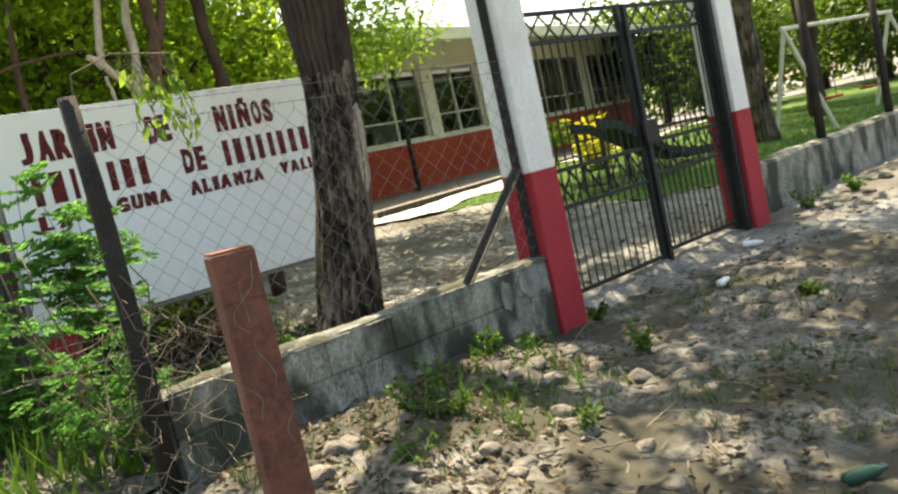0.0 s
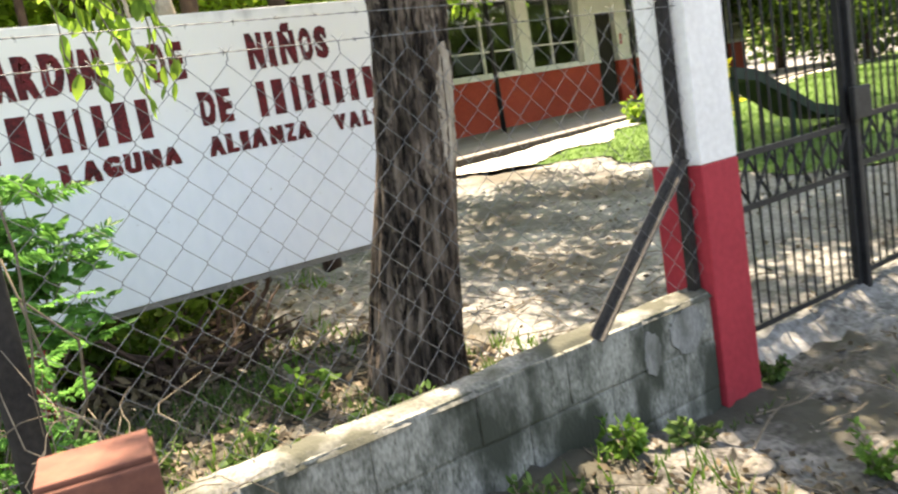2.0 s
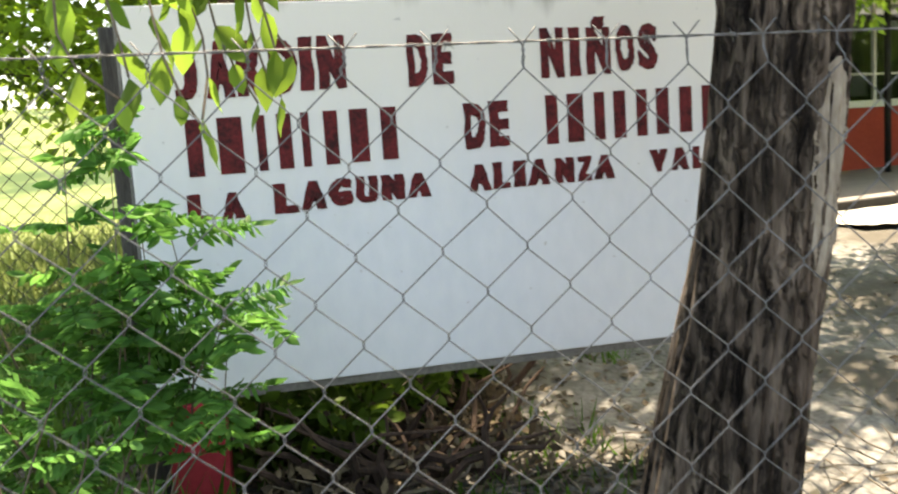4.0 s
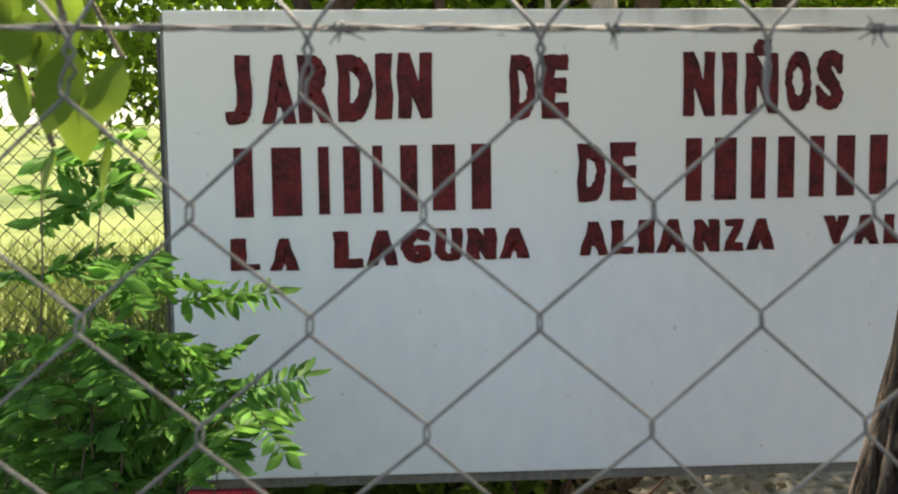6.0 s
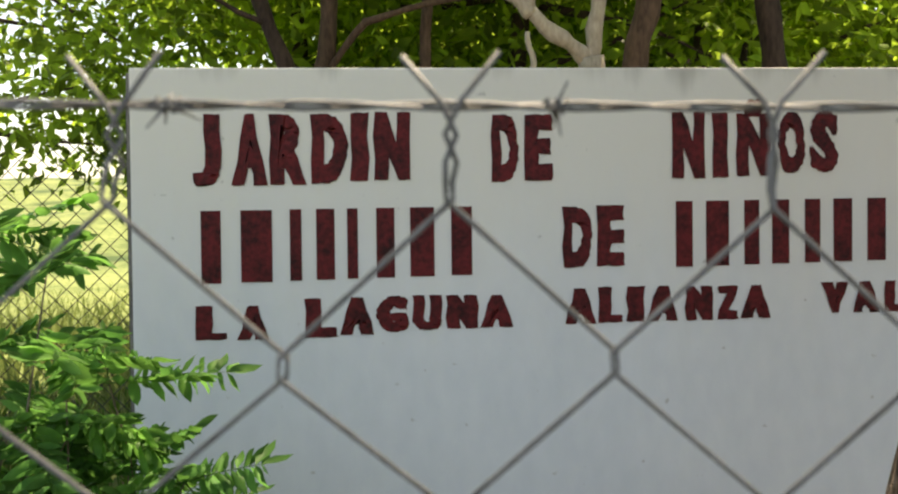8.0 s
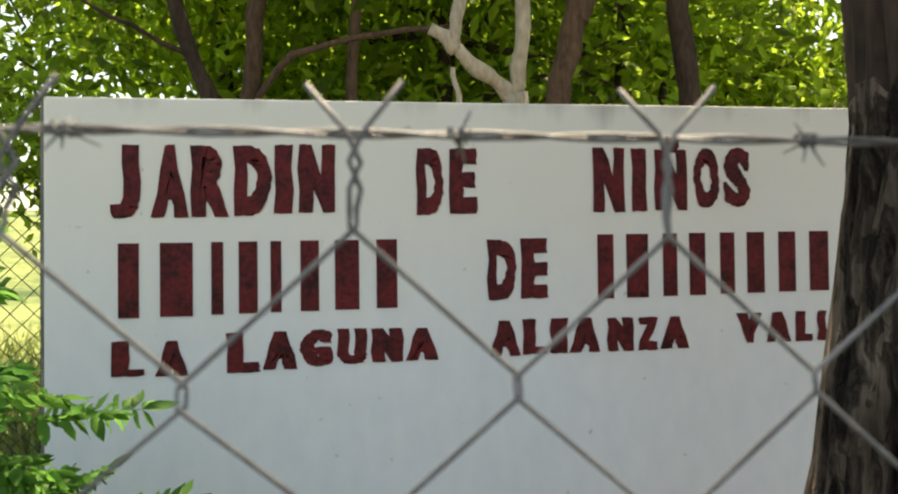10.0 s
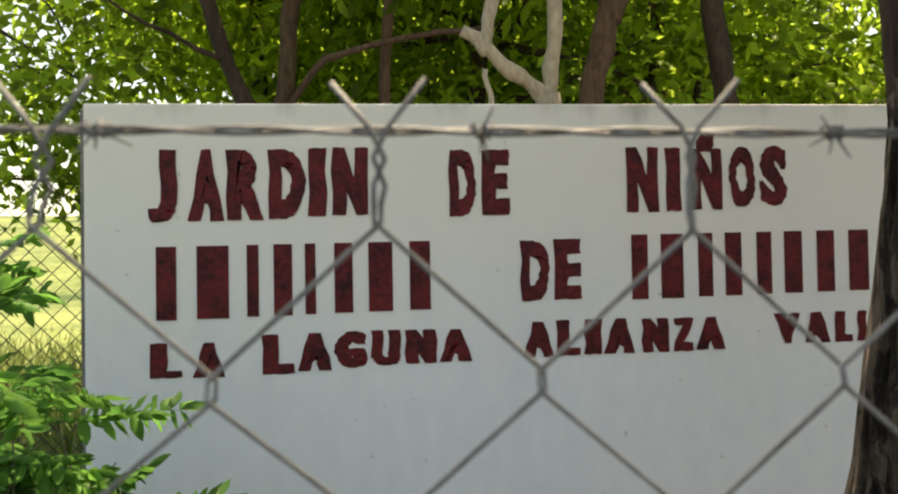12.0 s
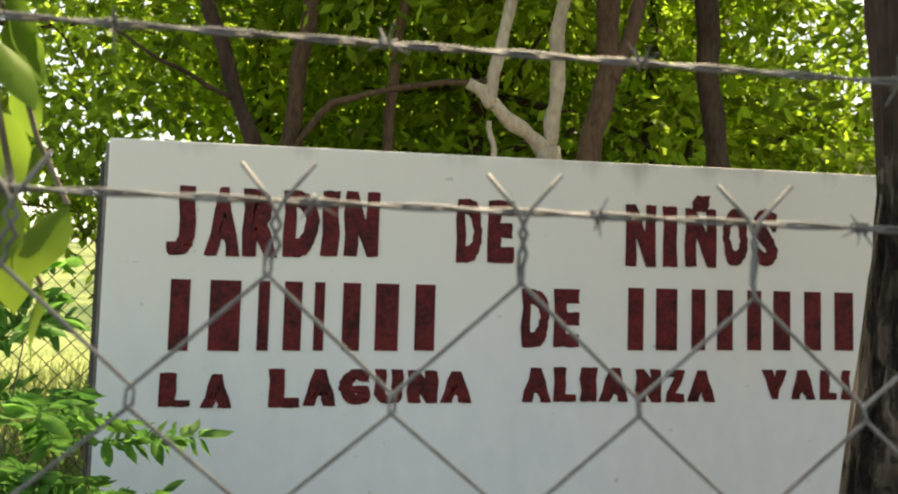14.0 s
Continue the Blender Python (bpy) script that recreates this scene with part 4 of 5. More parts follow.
# low hanging sprays towards the school
sprays = np.array([(6.0, 8.2, 2.85), (6.5, 8.6, 2.62), (6.9, 8.9, 2.7), (7.4, 8.8, 2.85), (5.6, 7.9, 3.1), (7.9, 9.2, 3.1), (5.1, 7.6, 3.4), (7.1, 8.7, 3.2), (6.4, 8.5, 3.1)])
bm = bmesh.new()
tube(bm, bent((4.6, 5.6, 5.4), (6.6, 8.5, 2.8), rg, 0.05, 9), [0.035 * (1 - 0.8 * i / 8) for i in range(9)], 6)
part("branch", bm, BARK, big, smooth=True)
c, d = crown_points(sprays, 2500, 0.22, rg)
hang = mesh_part("hanging_foliage", *leaf_cloud(c, d, 0.11, rg), LEAF_LIGHT, big, "bright young leaves")
hang["kind"] = "stuff"


def open_to_sun(clumps):
    return clumps[np.hypot(clumps[:, 0] - 3.3, clumps[:, 1] - 6.8) > 1.1]


rg = np.random.default_rng(42)
tree("yard_tree", "forked tree with pale bark and a cut stub behind the sign", (2.66, 6.5, 0.3),
     [([(2.7, 6.5, 0.2), (2.68, 6.5, 1.3), (2.66, 6.5, 2.28)], 0.06, 0.052), ([(2.66, 6.5, 2.26), (2.7, 6.5, 2.55), (2.74, 6.5, 3.0), (2.8, 6.7, 4.4)], 0.036, 0.028),
      ([(2.66, 6.5, 2.26), (2.54, 6.47, 2.35), (2.4, 6.45, 2.46)], 0.036, 0.032), ([(2.41, 6.45, 2.44), (2.36, 6.45, 2.5), (2.3, 6.45, 2.53)], 0.036, 0.026),
      ([(2.4, 6.45, 2.45), (2.42, 6.45, 2.62), (2.49, 6.46, 2.95), (2.5, 6.5, 4.4)], 0.03, 0.022), ([(2.42, 6.4, 2.1), (2.41, 6.4, 2.24), (2.385, 6.4, 2.36)], 0.014, 0.01)],
     open_to_sun(clumps_in((2.6, 7.7, 4.8), (2.2, 1.8, 1.0), 60, rg)), 6000, 0.11, LEAF, PALEBARK, 43)
tree("yard_tree", "brown-barked tree close behind the sign", (2.86, 6.7, 0.3),
     [([(2.84, 6.7, 0.2), (2.85, 6.7, 1.5), (2.9, 6.7, 2.28), (2.99, 6.7, 2.72), (2.99, 6.7, 3.1), (3.05, 6.9, 4.4)], 0.068, 0.045), ([(3.0, 6.7, 2.65), (3.06, 6.7, 2.78), (3.16, 6.72, 3.08), (3.4, 7.0, 4.4)], 0.045, 0.03)],
     open_to_sun(clumps_in((3.2, 8.0, 4.6), (1.8, 1.6, 1.1), 50, rg)), 5500, 0.11, LEAF, BROWNBARK, 44)
tree("yard_tree", "slender dark tree behind the sign near the school", (3.68, 7.0, 0.3),
     [([(3.7, 7.0, 0.2), (3.67, 7.0, 2.0), (3.65, 7.0, 2.4), (3.59, 7.0, 3.2), (3.6, 7.05, 4.2)], 0.072, 0.05)],
     open_to_sun(clumps_in((4.0, 8.2, 4.5), (1.6, 1.4, 1.1), 50, rg)), 5500, 0.11, LEAF, DARKBARK, 45)
tree("yard_tree", "thin dark leaning tree behind the sign", (1.55, 6.9, 0.3),
     [([(1.6, 6.9, 0.2), (1.5, 6.9, 1.6), (1.36, 6.9, 2.34), (1.15, 6.9, 2.9), (0.85, 6.8, 4.2)], 0.045, 0.028), ([(1.3, 6.9, 2.5), (1.05, 6.85, 2.62), (0.7, 6.8, 2.8)], 0.015, 0.006)],
     clumps_in((1.2, 7.4, 4.2), (1.8, 1.6, 1.1), 50, rg), 5500, 0.1, LEAF, DARKBARK, 46)
tree("yard_tree", "reddish-brown tree with a long side branch behind the sign", (1.5, 7.2, 0.3),
     [([(1.48, 7.2, 0.2), (1.5, 7.2, 1.5), (1.52, 7.2, 2.41), (1.6, 7.2, 3.15), (1.62, 7.3, 4.2)], 0.052, 0.035), ([(1.51, 7.2, 2.3), (1.72, 7.1, 2.57), (2.0, 7.05, 2.64), (2.35, 7.0, 2.68), (2.5, 7.0, 2.7)], 0.019, 0.012)],
     clumps_in((1.6, 7.8, 4.2), (1.5, 1.2, 1.0), 36, rg), 4500, 0.1, LEAF, BROWNBARK, 49)
tree("yard_tree", "thin reddish-brown sapling behind the sign", (2.0, 7.2, 0.3),
     [([(1.98, 7.2, 0.2), (2.0, 7.2, 2.3), (2.08, 7.2, 3.2), (2.1, 7.2, 4.0)], 0.034, 0.025)],
     clumps_in((2.0, 7.6, 4.0), (1.0, 1.0, 0.9), 24, rg), 4000, 0.1, LEAF, BROWNBARK, 47, limbs=5)
# the thicket behind; its LEAF_DARK trees put inner shade into leaf colour
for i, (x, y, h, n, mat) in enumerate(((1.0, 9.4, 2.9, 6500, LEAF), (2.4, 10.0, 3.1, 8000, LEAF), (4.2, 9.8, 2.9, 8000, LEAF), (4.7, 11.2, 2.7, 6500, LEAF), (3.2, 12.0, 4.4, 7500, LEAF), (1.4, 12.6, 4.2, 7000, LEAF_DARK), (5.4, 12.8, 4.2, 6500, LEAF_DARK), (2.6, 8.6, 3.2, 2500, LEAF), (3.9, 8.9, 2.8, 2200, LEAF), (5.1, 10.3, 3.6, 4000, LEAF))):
    rg = np.random.default_rng(60 + i)
    z = float(ground_z(x, y))
    tree("thicket_tree", "leafy green tree in the thicket behind the sign", (x, y, z),
         [([(x, y, z - 0.1), (x + 0.1, y, h * 0.6), (x + 0.15, y + 0.1, h + 1.0)], 0.11, 0.05)],
         clumps_in((x, y, h), (1.7, 1.4, 1.7), 60, rg, 0.1), int(1.25 * n), 0.13, mat, DARKBARK, 80 + i, spread_r=0.25)
# the tree by the side fence, sky behind it
rg = np.random.default_rng(91)
tree("fence_tree", "small-leaved tree by the side fence against the sky", (-0.1, 7.9, 0.3),
     [([(-0.9, 8.1, 0.2), (-0.8, 8.1, 1.6), (-0.5, 8.0, 2.8), (-0.3, 7.9, 4.2)], 0.05, 0.03)],
     np.concatenate([clumps_in((0.3, 7.6, 3.0), (0.75, 0.7, 1.2), 26, rg, 0.2), clumps_in((-1.0, 8.3, 3.9), (0.9, 0.8, 0.5), 8, rg, 0.2), clumps_in((0.25, 7.6, 2.3), (0.65, 0.6, 0.5), 16, rg, 0.2)]), 3900, 0.09, LEAF, DARKBARK, 92, spread_r=0.2, limbs=14)
# yard trees on the lawn side
for i, (x, y, r, h) in enumerate(((12.6, 6.7, 0.2, 5.2), (16.4, 7.6, 0.14, 5.0), (20.5, 9.5, 0.2, 5.4))):
    rg = np.random.default_rng(120 + i)
    z = float(ground_z(x, y))
    # first crown is pushed off its trunk, out of view, to shade the lawn
    shift = (-1.3, 1.1) if i == 0 else (0, 0)
    tree("lawn_tree", "shade tree with a dark trunk on the school lawn", (x, y, z),
         [([(x, y, z - 0.1), (x - 0.1, y, 1.6), (x - 0.15, y, h - 0.8)], r, r * 0.6)],
         clumps_in((x + shift[0], y + shift[1], h), (3.4, 2.8, 1.2), 80, rg, 0.2), 15000, 0.16, LEAF, DARKBARK if i else BARK, 130 + i, spread_r=0.42)
# trees that close the yard beyond the lawn
for i, (x, y, h) in enumerate(((24.0, 13.5, 2.6), (27.5, 10.5, 2.8), (31.0, 14.0, 3.2), (26.0, 17.5, 3.4), (29.0, 7.0, 2.6))):
    rg = np.random.default_rng(160 + i)
    z = float(ground_z(x, y))
    tree("boundary_tree", "dark leafy tree at the far side of the school yard", (x, y, z),
         [([(x, y, z - 0.1), (x + 0.1, y, h * 0.6), (x, y, h + 1.0)], 0.16, 0.08)],
         clumps_in((x, y, h), (2.6, 2.2, 1.9), 60, rg, 0.1), 6000, 0.26, LEAF_DARK, DARKBARK, 170 + i, spread_r=0.42)
# far woods all round
def far_woods():
    rg = np.random.default_rng(150)
    pts, dirs = [], []
    for k in range(150):
        a = rg.uniform(0, 2 * math.pi)
        if 1.75 < a < 2.35:
            continue
        r = rg.uniform(34, 60)
        c = np.array([4 + r * math.cos(a), 4 + r * math.sin(a), rg.uniform(2.0, 5.0)])
        p = c + rg.normal(size=(1300, 3)) * np.array([2.2, 2.2, 1.5])
        p[:, 2] = np.maximum(p[:, 2], 0.2)
        pts.append(p)
        dirs.append(rg.normal(size=(1300, 3)))
    v, f = leaf_cloud(np.concatenate(pts), np.concatenate(dirs), 0.34, rg, width=0.8)
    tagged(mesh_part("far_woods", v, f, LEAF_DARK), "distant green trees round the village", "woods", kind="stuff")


far_woods()


# ---- the hillside beyond the side fence ----
hx, hy = spread((-60, 6, 2.0)), spread((12, 60, 2.0))
gx, gy = np.meshgrid(hx, hy)
hz = 0.5 + 0.1 * (gy - 12) + 0.25 * np.sin(gx * 0.4) * np.cos(gy * 0.3)
idx = np.arange(gx.size).reshape(gx.shape)
hill = mesh_part("hillside", np.stack([gx, gy, hz], -1).reshape(-1, 3), np.stack([idx[:-1, :-1], idx[:-1, 1:], idx[1:, 1:], idx[1:, :-1]], -1).reshape(-1, 4), MEADOW, smooth=True)
tagged(hill, "pale sunlit grass slope in the distance", "hillside", kind="structure")


# ---- the school ----
B = pose(16.05, 15.78, 0, 0, 0, 13.5)


def place_b(u, y, z):
    return tuple(B @ Vector((u, y, z)))


FLOOR, SILL, HEAD, EAVE = 0.61, 1.62, 3.36, 3.78
school = thing("school_building", "single-storey school with red dado, cream walls and a covered walk", "building", at=place_b(0, 0, 0.5))


def school_part(name, lo, hi, mat, label="", bevel=0.0, under=None):
    bm = bmesh.new()
    box(bm, lo, hi, bevel, B)
    return part(name, bm, mat, under or school, label)


school_part("red_wall", (-9.6, 0, 0.4), (-0.055, 0.2, SILL), RED_WALL, "red painted dado wall")
school_part("red_wall", (0.885, 0, 0.4), (9, 0.2, SILL), RED_WALL, "red painted dado wall")
school_part("upper_wall", (-9.6, 0, HEAD), (9, 0.2, 4.15), CREAM, "cream painted wall")
school_part("sill", (-9.6, -0.06, SILL), (-0.055, 0.22, SILL + 0.075), WHITE_PAINT, "white window sill", 0.005)
school_part("sill", (0.885, -0.06, SILL), (9, 0.22, SILL + 0.075), WHITE_PAINT, "white window sill", 0.005)
for u0, u1 in ((-3.2, -2.77), (-0.73, -0.055), (0.885, 1.48), (5.4, 5.8), (-7.4, -7.0)):
    school_part("column", (u0, -0.03, SILL + 0.075), (u1, 0.2, HEAD), WHITE_PAINT, "cream white column")
school_part("lintel", (-0.055, -0.02, 2.78), (0.885, 0.2, HEAD), WHITE_PAINT)
school_part("gable_wall", (-9.8, 0.1, 0.4), (-9.6, 6, 4.15), CREAM)
school_part("gable_wall", (9.0, 0.1, 0.4), (9.2, 6, 4.15), CREAM)
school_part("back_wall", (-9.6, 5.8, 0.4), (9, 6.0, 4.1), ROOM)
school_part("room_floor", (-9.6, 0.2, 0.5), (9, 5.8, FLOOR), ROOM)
door = school_part("door", (-0.05, 0.1, FLOOR), (0.88, 0.15, 2.77), DARKDOOR, "door panel coloured near-black for a dark opening")
school_part("door_panel", (0.08, 0.09, 1.7), (0.75, 0.099, 2.6), DARKDOOR, under=door, bevel=0.003)
school_part("door_panel", (0.08, 0.09, 0.8), (0.75, 0.099, 1.55), DARKDOOR, under=door, bevel=0.003)
school_part("wall_notice", (1.0, -0.036, 2.0), (1.12, -0.031, 2.25), RED_WALL, "small red notice")


def window(u0, u1, mullions, rails):
    bm = bmesh.new()
    box(bm, (u0, 0.08, SILL + 0.075), (u1, 0.13, SILL + 0.12), 0, B)
    w = part("window", bm, WHITE_PAINT, school, "white framed window with many panes")
    bm = bmesh.new()
    box(bm, (u0, 0.08, HEAD - 0.045), (u1, 0.13, HEAD), 0, B)
    part("head_rail", bm, WHITE_PAINT, w)
    edges = [u0] + list(mullions) + [u1]
    for m in edges:
        bm = bmesh.new()
        box(bm, (m - 0.025, 0.075, SILL + 0.12), (m + 0.025, 0.135, HEAD - 0.045), 0, B)
        part("mullion", bm, WHITE_PAINT, w)
    for r in rails:
        bm = bmesh.new()
        box(bm, (u0 + 0.025, 0.085, r - 0.016), (u1 - 0.025, 0.125, r + 0.016), 0, B)
        part("glazing_bar", bm, WHITE_PAINT, w)
    zs = [SILL + 0.12] + list(rails) + [HEAD - 0.045]
    for a, b in zip(edges, edges[1:]):
        for z0, z1 in zip(zs, zs[1:]):
            bm = bmesh.new()
            box(bm, (a + 0.025, 0.1, z0), (b - 0.025, 0.106, z1), 0, B)
            part("pane", bm, GLASS, w)


window(-9.6, -7.42, (-8.5,), (2.17,))
window(-6.98, -3.22, (-5.65, -4.35), (2.17,))
window(-2.75, -0.75, (-1.84,), (2.19,))
window(1.5, 5.38, (2.8, 4.1), (2.19,))
window(5.82, 9.0, (7.0, 8.0), (2.19,))
# things inside, seen through the panes
for u, z, s, m in ((-1.1, 2.35, (0.35, 0.02, 0.3), PLASTIC_W), (-2.2, 2.5, (0.5, 0.02, 0.35), CREAM), (2.2, 2.3, (0.6, 0.02, 0.3), PLASTIC_W)):
    bm = bmesh.new()
    box(bm, (u - s[0], 5.77, z - s[2]), (u + s[0], 5.79, z + s[2]), 0, B)
    tagged(part("wall_poster", bm, m), "pale poster on the classroom wall", "poster", "classroom posters")
# covered walk
walkway = school_part("veranda_floor", (-9.9, -3.5, 0.3), (9, -0.005, FLOOR), FLOOR_GREY, "grey concrete veranda floor", 0.01)
# dark strip paints in the shade on the slab's front face
school_part("kerb", (-9.9, -3.53, 0.3), (9, -3.503, FLOOR - 0.012), POSTDARK, "kerb face, dark colour standing in for its shade")
for u in (-9.5, -5.42, -0.1, 5.2):
    bm = bmesh.new()
    tube(bm, [place_b(u, -0.95, FLOOR), place_b(u, -0.95, EAVE - 0.02)], 0.05, 10)
    part("veranda_post", bm, IRON, school, "dark slender post", smooth=True)
school_part("beam", (-9.9, -1.0, EAVE), (9, -0.9, EAVE + 0.1), IRON)


def roof_sheet(y0, z0, y1, z1):
    bm = bmesh.new()
    n = 220
    us = np.linspace(-10.0, 9.6, n)
    rings = []
    for i, u in enumerate(us):
        dz = 0.025 * math.sin(u * 2 * math.pi / 0.4)
        rings.append([bm.verts.new(place_b(*p)) for p in ((u, y0, z0 + dz), (u, y1, z1 + dz), (u, y1, z1 + dz - 0.03), (u, y0, z0 + dz - 0.03))])
    for a, b in zip(rings, rings[1:]):
        for k in range(4):
            bm.faces.new((a[k], b[k], b[(k + 1) % 4], a[(k + 1) % 4]))
    bmesh.ops.recalc_face_normals(bm, faces=bm.faces)
    part("roof", bm, ROOFING, school, "pale corrugated sheet roof", smooth=True)


roof_sheet(-2.3, 3.65, 3.0, 5.0)
roof_sheet(6.6, 4.1, 3.0, 5.0)
school_part("fascia", (-10.0, -2.34, 3.42), (9.6, -2.31, 3.65), WHITE_PAINT, "pale fascia board")
for u in np.arange(-9.7, 9.3, 1.5):
    bm = bmesh.new()
    tube(bm, [place_b(u, -2.25, 3.6), place_b(u, -0.02, 4.12)], 0.035, 6)
    part("rafter", bm, IRON, school)

# ---- playground ----
slide = thing("playground_slide", "dark green metal playground slide on the lawn", "slide", at=(9.5, 7.0, 0.3))
bm = bmesh.new()
chute = [(8.55, 7.0, 1.12), (8.95, 7.0, 1.05), (9.5, 7.0, 0.8), (10.0, 7.0, 0.55), (10.6, 7.0, 0.42), (11.2, 7.0, 0.4)]
for off, w, h in ((0, 0.22, 0.02), (-0.22, 0.025, 0.12), (0.22, 0.025, 0.12)):
    rings = []
    for x, y, z in chute:
        rings.append([bm.verts.new(p) for p in ((x, y + off - w, z), (x, y + off + w, z), (x, y + off + w, z + h), (x, y + off - w, z + h))])
    for a, b in zip(rings, rings[1:]):
        for k in range(4):
            bm.faces.new((a[k], a[(k + 1) % 4], b[(k + 1) % 4], b[k]))
    bm.faces.new(rings[0])
    bm.faces.new(rings[-1][::-1])
bmesh.ops.recalc_face_normals(bm, faces=bm.faces)
part("chute", bm, SLIDE_G, slide)
for x, z in ((8.6, 1.1), (9.6, 0.74)):
    for dy in (-0.2, 0.2):
        bm = bmesh.new()
        tube(bm, [(x, 7 + dy, 0.2), (x, 7 + dy, z)], 0.03, 8)
        part("leg", bm, SLIDE_G, slide)
for k in range(4):
    bm = bmesh.new()
    tube(bm, [(8.52, 6.8, 0.4 + 0.2 * k), (8.52, 7.2, 0.4 + 0.2 * k)], 0.015, 6)
    part("rung", bm, SLIDE_G, slide)

swing = thing("swing_frame", "pale painted steel swing frame on the lawn", "swing", at=(13, 6.0, 0.3))
for a, b in (((13.0, 6.36, 1.95), (13.0, 6.8, 0.2)), ((13.0, 6.36, 1.95), (13.4, 5.95, 0.2)), ((17.0, 6.3, 1.98), (17.0, 6.8, 0.2)), ((17.0, 6.3, 1.98), (17.5, 5.9, 0.2))):
    bm = bmesh.new()
    tube(bm, [a, b], 0.035, 8)
    part("leg", bm, POLE_W, swing)
bm = bmesh.new()
tube(bm, [(12.9, 6.36, 1.97), (17.1, 6.3, 2.0)], 0.035, 8)
part("top_bar", bm, POLE_W, swing)
for x in (14.2, 15.8):
    for dx in (-0.2, 0.2):
        bm = bmesh.new()
        tube(bm, [(x + dx, 6.34, 1.96), (x + dx, 6.34, 0.75)], 0.008, 5)
        part("chain", bm, IRON, swing)
    bm = bmesh.new()
    box(bm, (x - 0.24, 6.24, 0.72), (x + 0.24, 6.44, 0.76), 0.008)
    part("seat", bm, RED_WALL, swing)


# ---- plants ----
def sprig(root, n, reach, size, mat, seed, name="garden_shrub", label="", category="shrub", lift=(0.4, 1.0)):
    """A small leafy plant: stems that rise from one root with leaves along them."""
    rg = np.random.default_rng(seed)
    t = thing(name, label, category, at=root)
    pts, dirs = [], []
    for k in range(n):
        a = rg.uniform(0, 2 * math.pi)
        tip = Vector(root) + Vector((math.cos(a) * reach * rg.uniform(0.2, 1), math.sin(a) * reach * rg.uniform(0.2, 1), reach * rg.uniform(*lift) * 1.4))
        line = bent(root, tip, rg, 0.06, 6)
        bm = bmesh.new()
        tube(bm, line, [0.006, 0.005, 0.004, 0.0035, 0.003, 0.002], 5)
        part("stem", bm, TWIG, t)
        for p in line[1:]:
            for _ in range(4):
                pts.append(np.array(p) + rg.normal(size=3) * size * 0.2)
                dirs.append(rg.normal(size=3) + np.array([math.cos(a), math.sin(a), 0.2]))
    crown = mesh_part("foliage", *leaf_cloud(np.array(pts), np.array(dirs), size, rg, width=0.5, smooth_edge=True), mat, t)
    crown["kind"] = "stuff"
    return t


sprig(spot(11.4, 10.6), 14, 0.32, 0.13, LEAF_LIGHT, 201, label="bright yellow-green garden shrub by the apron")


def sapling():
    rg = np.random.default_rng(202)
    root = spot(8.95, 8.19, -0.02)
    t = thing("sapling", "young sapling with a leaning dark stem and yellow-green leaves", "sapling", at=root)
    crown = root + Vector((0.52, 0.12, 0.68))
    bm = bmesh.new()
    tube(bm, bent(root, crown, rg, 0.02, 7), [0.022, 0.02, 0.018, 0.017, 0.016, 0.014, 0.012], 7)
    part("stem", bm, DARKBARK, t, smooth=True)
    pts, dirs = [], []
    for k in range(11):
        tip = crown + Vector((rg.normal() * 0.14, rg.normal() * 0.14, rg.uniform(-0.05, 0.32)))
        bm = bmesh.new()
        line = bent(crown, tip, rg, 0.06, 5)
        tube(bm, line, [0.008, 0.006, 0.005, 0.004, 0.003], 5)
        part("branch", bm, DARKBARK, t)
        for q in line[2:]:
            for _ in range(4):
                pts.append(np.array(q) + rg.normal(size=3) * 0.03)
                dirs.append(rg.normal(size=3))
    mesh_part("foliage", *leaf_cloud(np.array(pts), np.array(dirs), 0.11, rg, width=0.5, smooth_edge=True), LEAF_LIGHT, t)["kind"] = "stuff"


sapling()
sprig(spot(11.2, 9.0), 18, 0.42, 0.15, YELLOW_LEAF, 203, label="bright yellow-leaved garden shrub on the lawn", lift=(0.7, 1.5))
for i, (x, y, r, s) in enumerate(((2.75, 3.16, 0.16, 0.06), (3.02, 3.12, 0.12, 0.055), (3.85, 3.35, 0.1, 0.05), (2.1, 2.75, 0.12, 0.04), (2.35, 3.85, 0.22, 0.07), (2.05, 3.95, 0.2, 0.06), (1.7, 2.55, 0.14, 0.04), (4.35, 2.2, 0.08, 0.05), (1.5, 4.4, 0.2, 0.06), (2.2, 4.5, 0.2, 0.07), (1.8, 4.1, 0.22, 0.07), (6.7, 3.3, 0.2, 0.05), (7.4, 3.2, 0.15, 0.05), (2.0, 2.85, 0.2, 0.06), (2.25, 3.05, 0.16, 0.05), (3.3, 2.6, 0.16, 0.05), (2.3, 2.2, 0.12, 0.05))):
    sprig(spot(x, y, -0.01), 9, 0.75 * r, 0.72 * s, GRASS if i % 3 == 0 else WEED, 210 + i, "weed", "low green weed growing in the dirt", "weed")


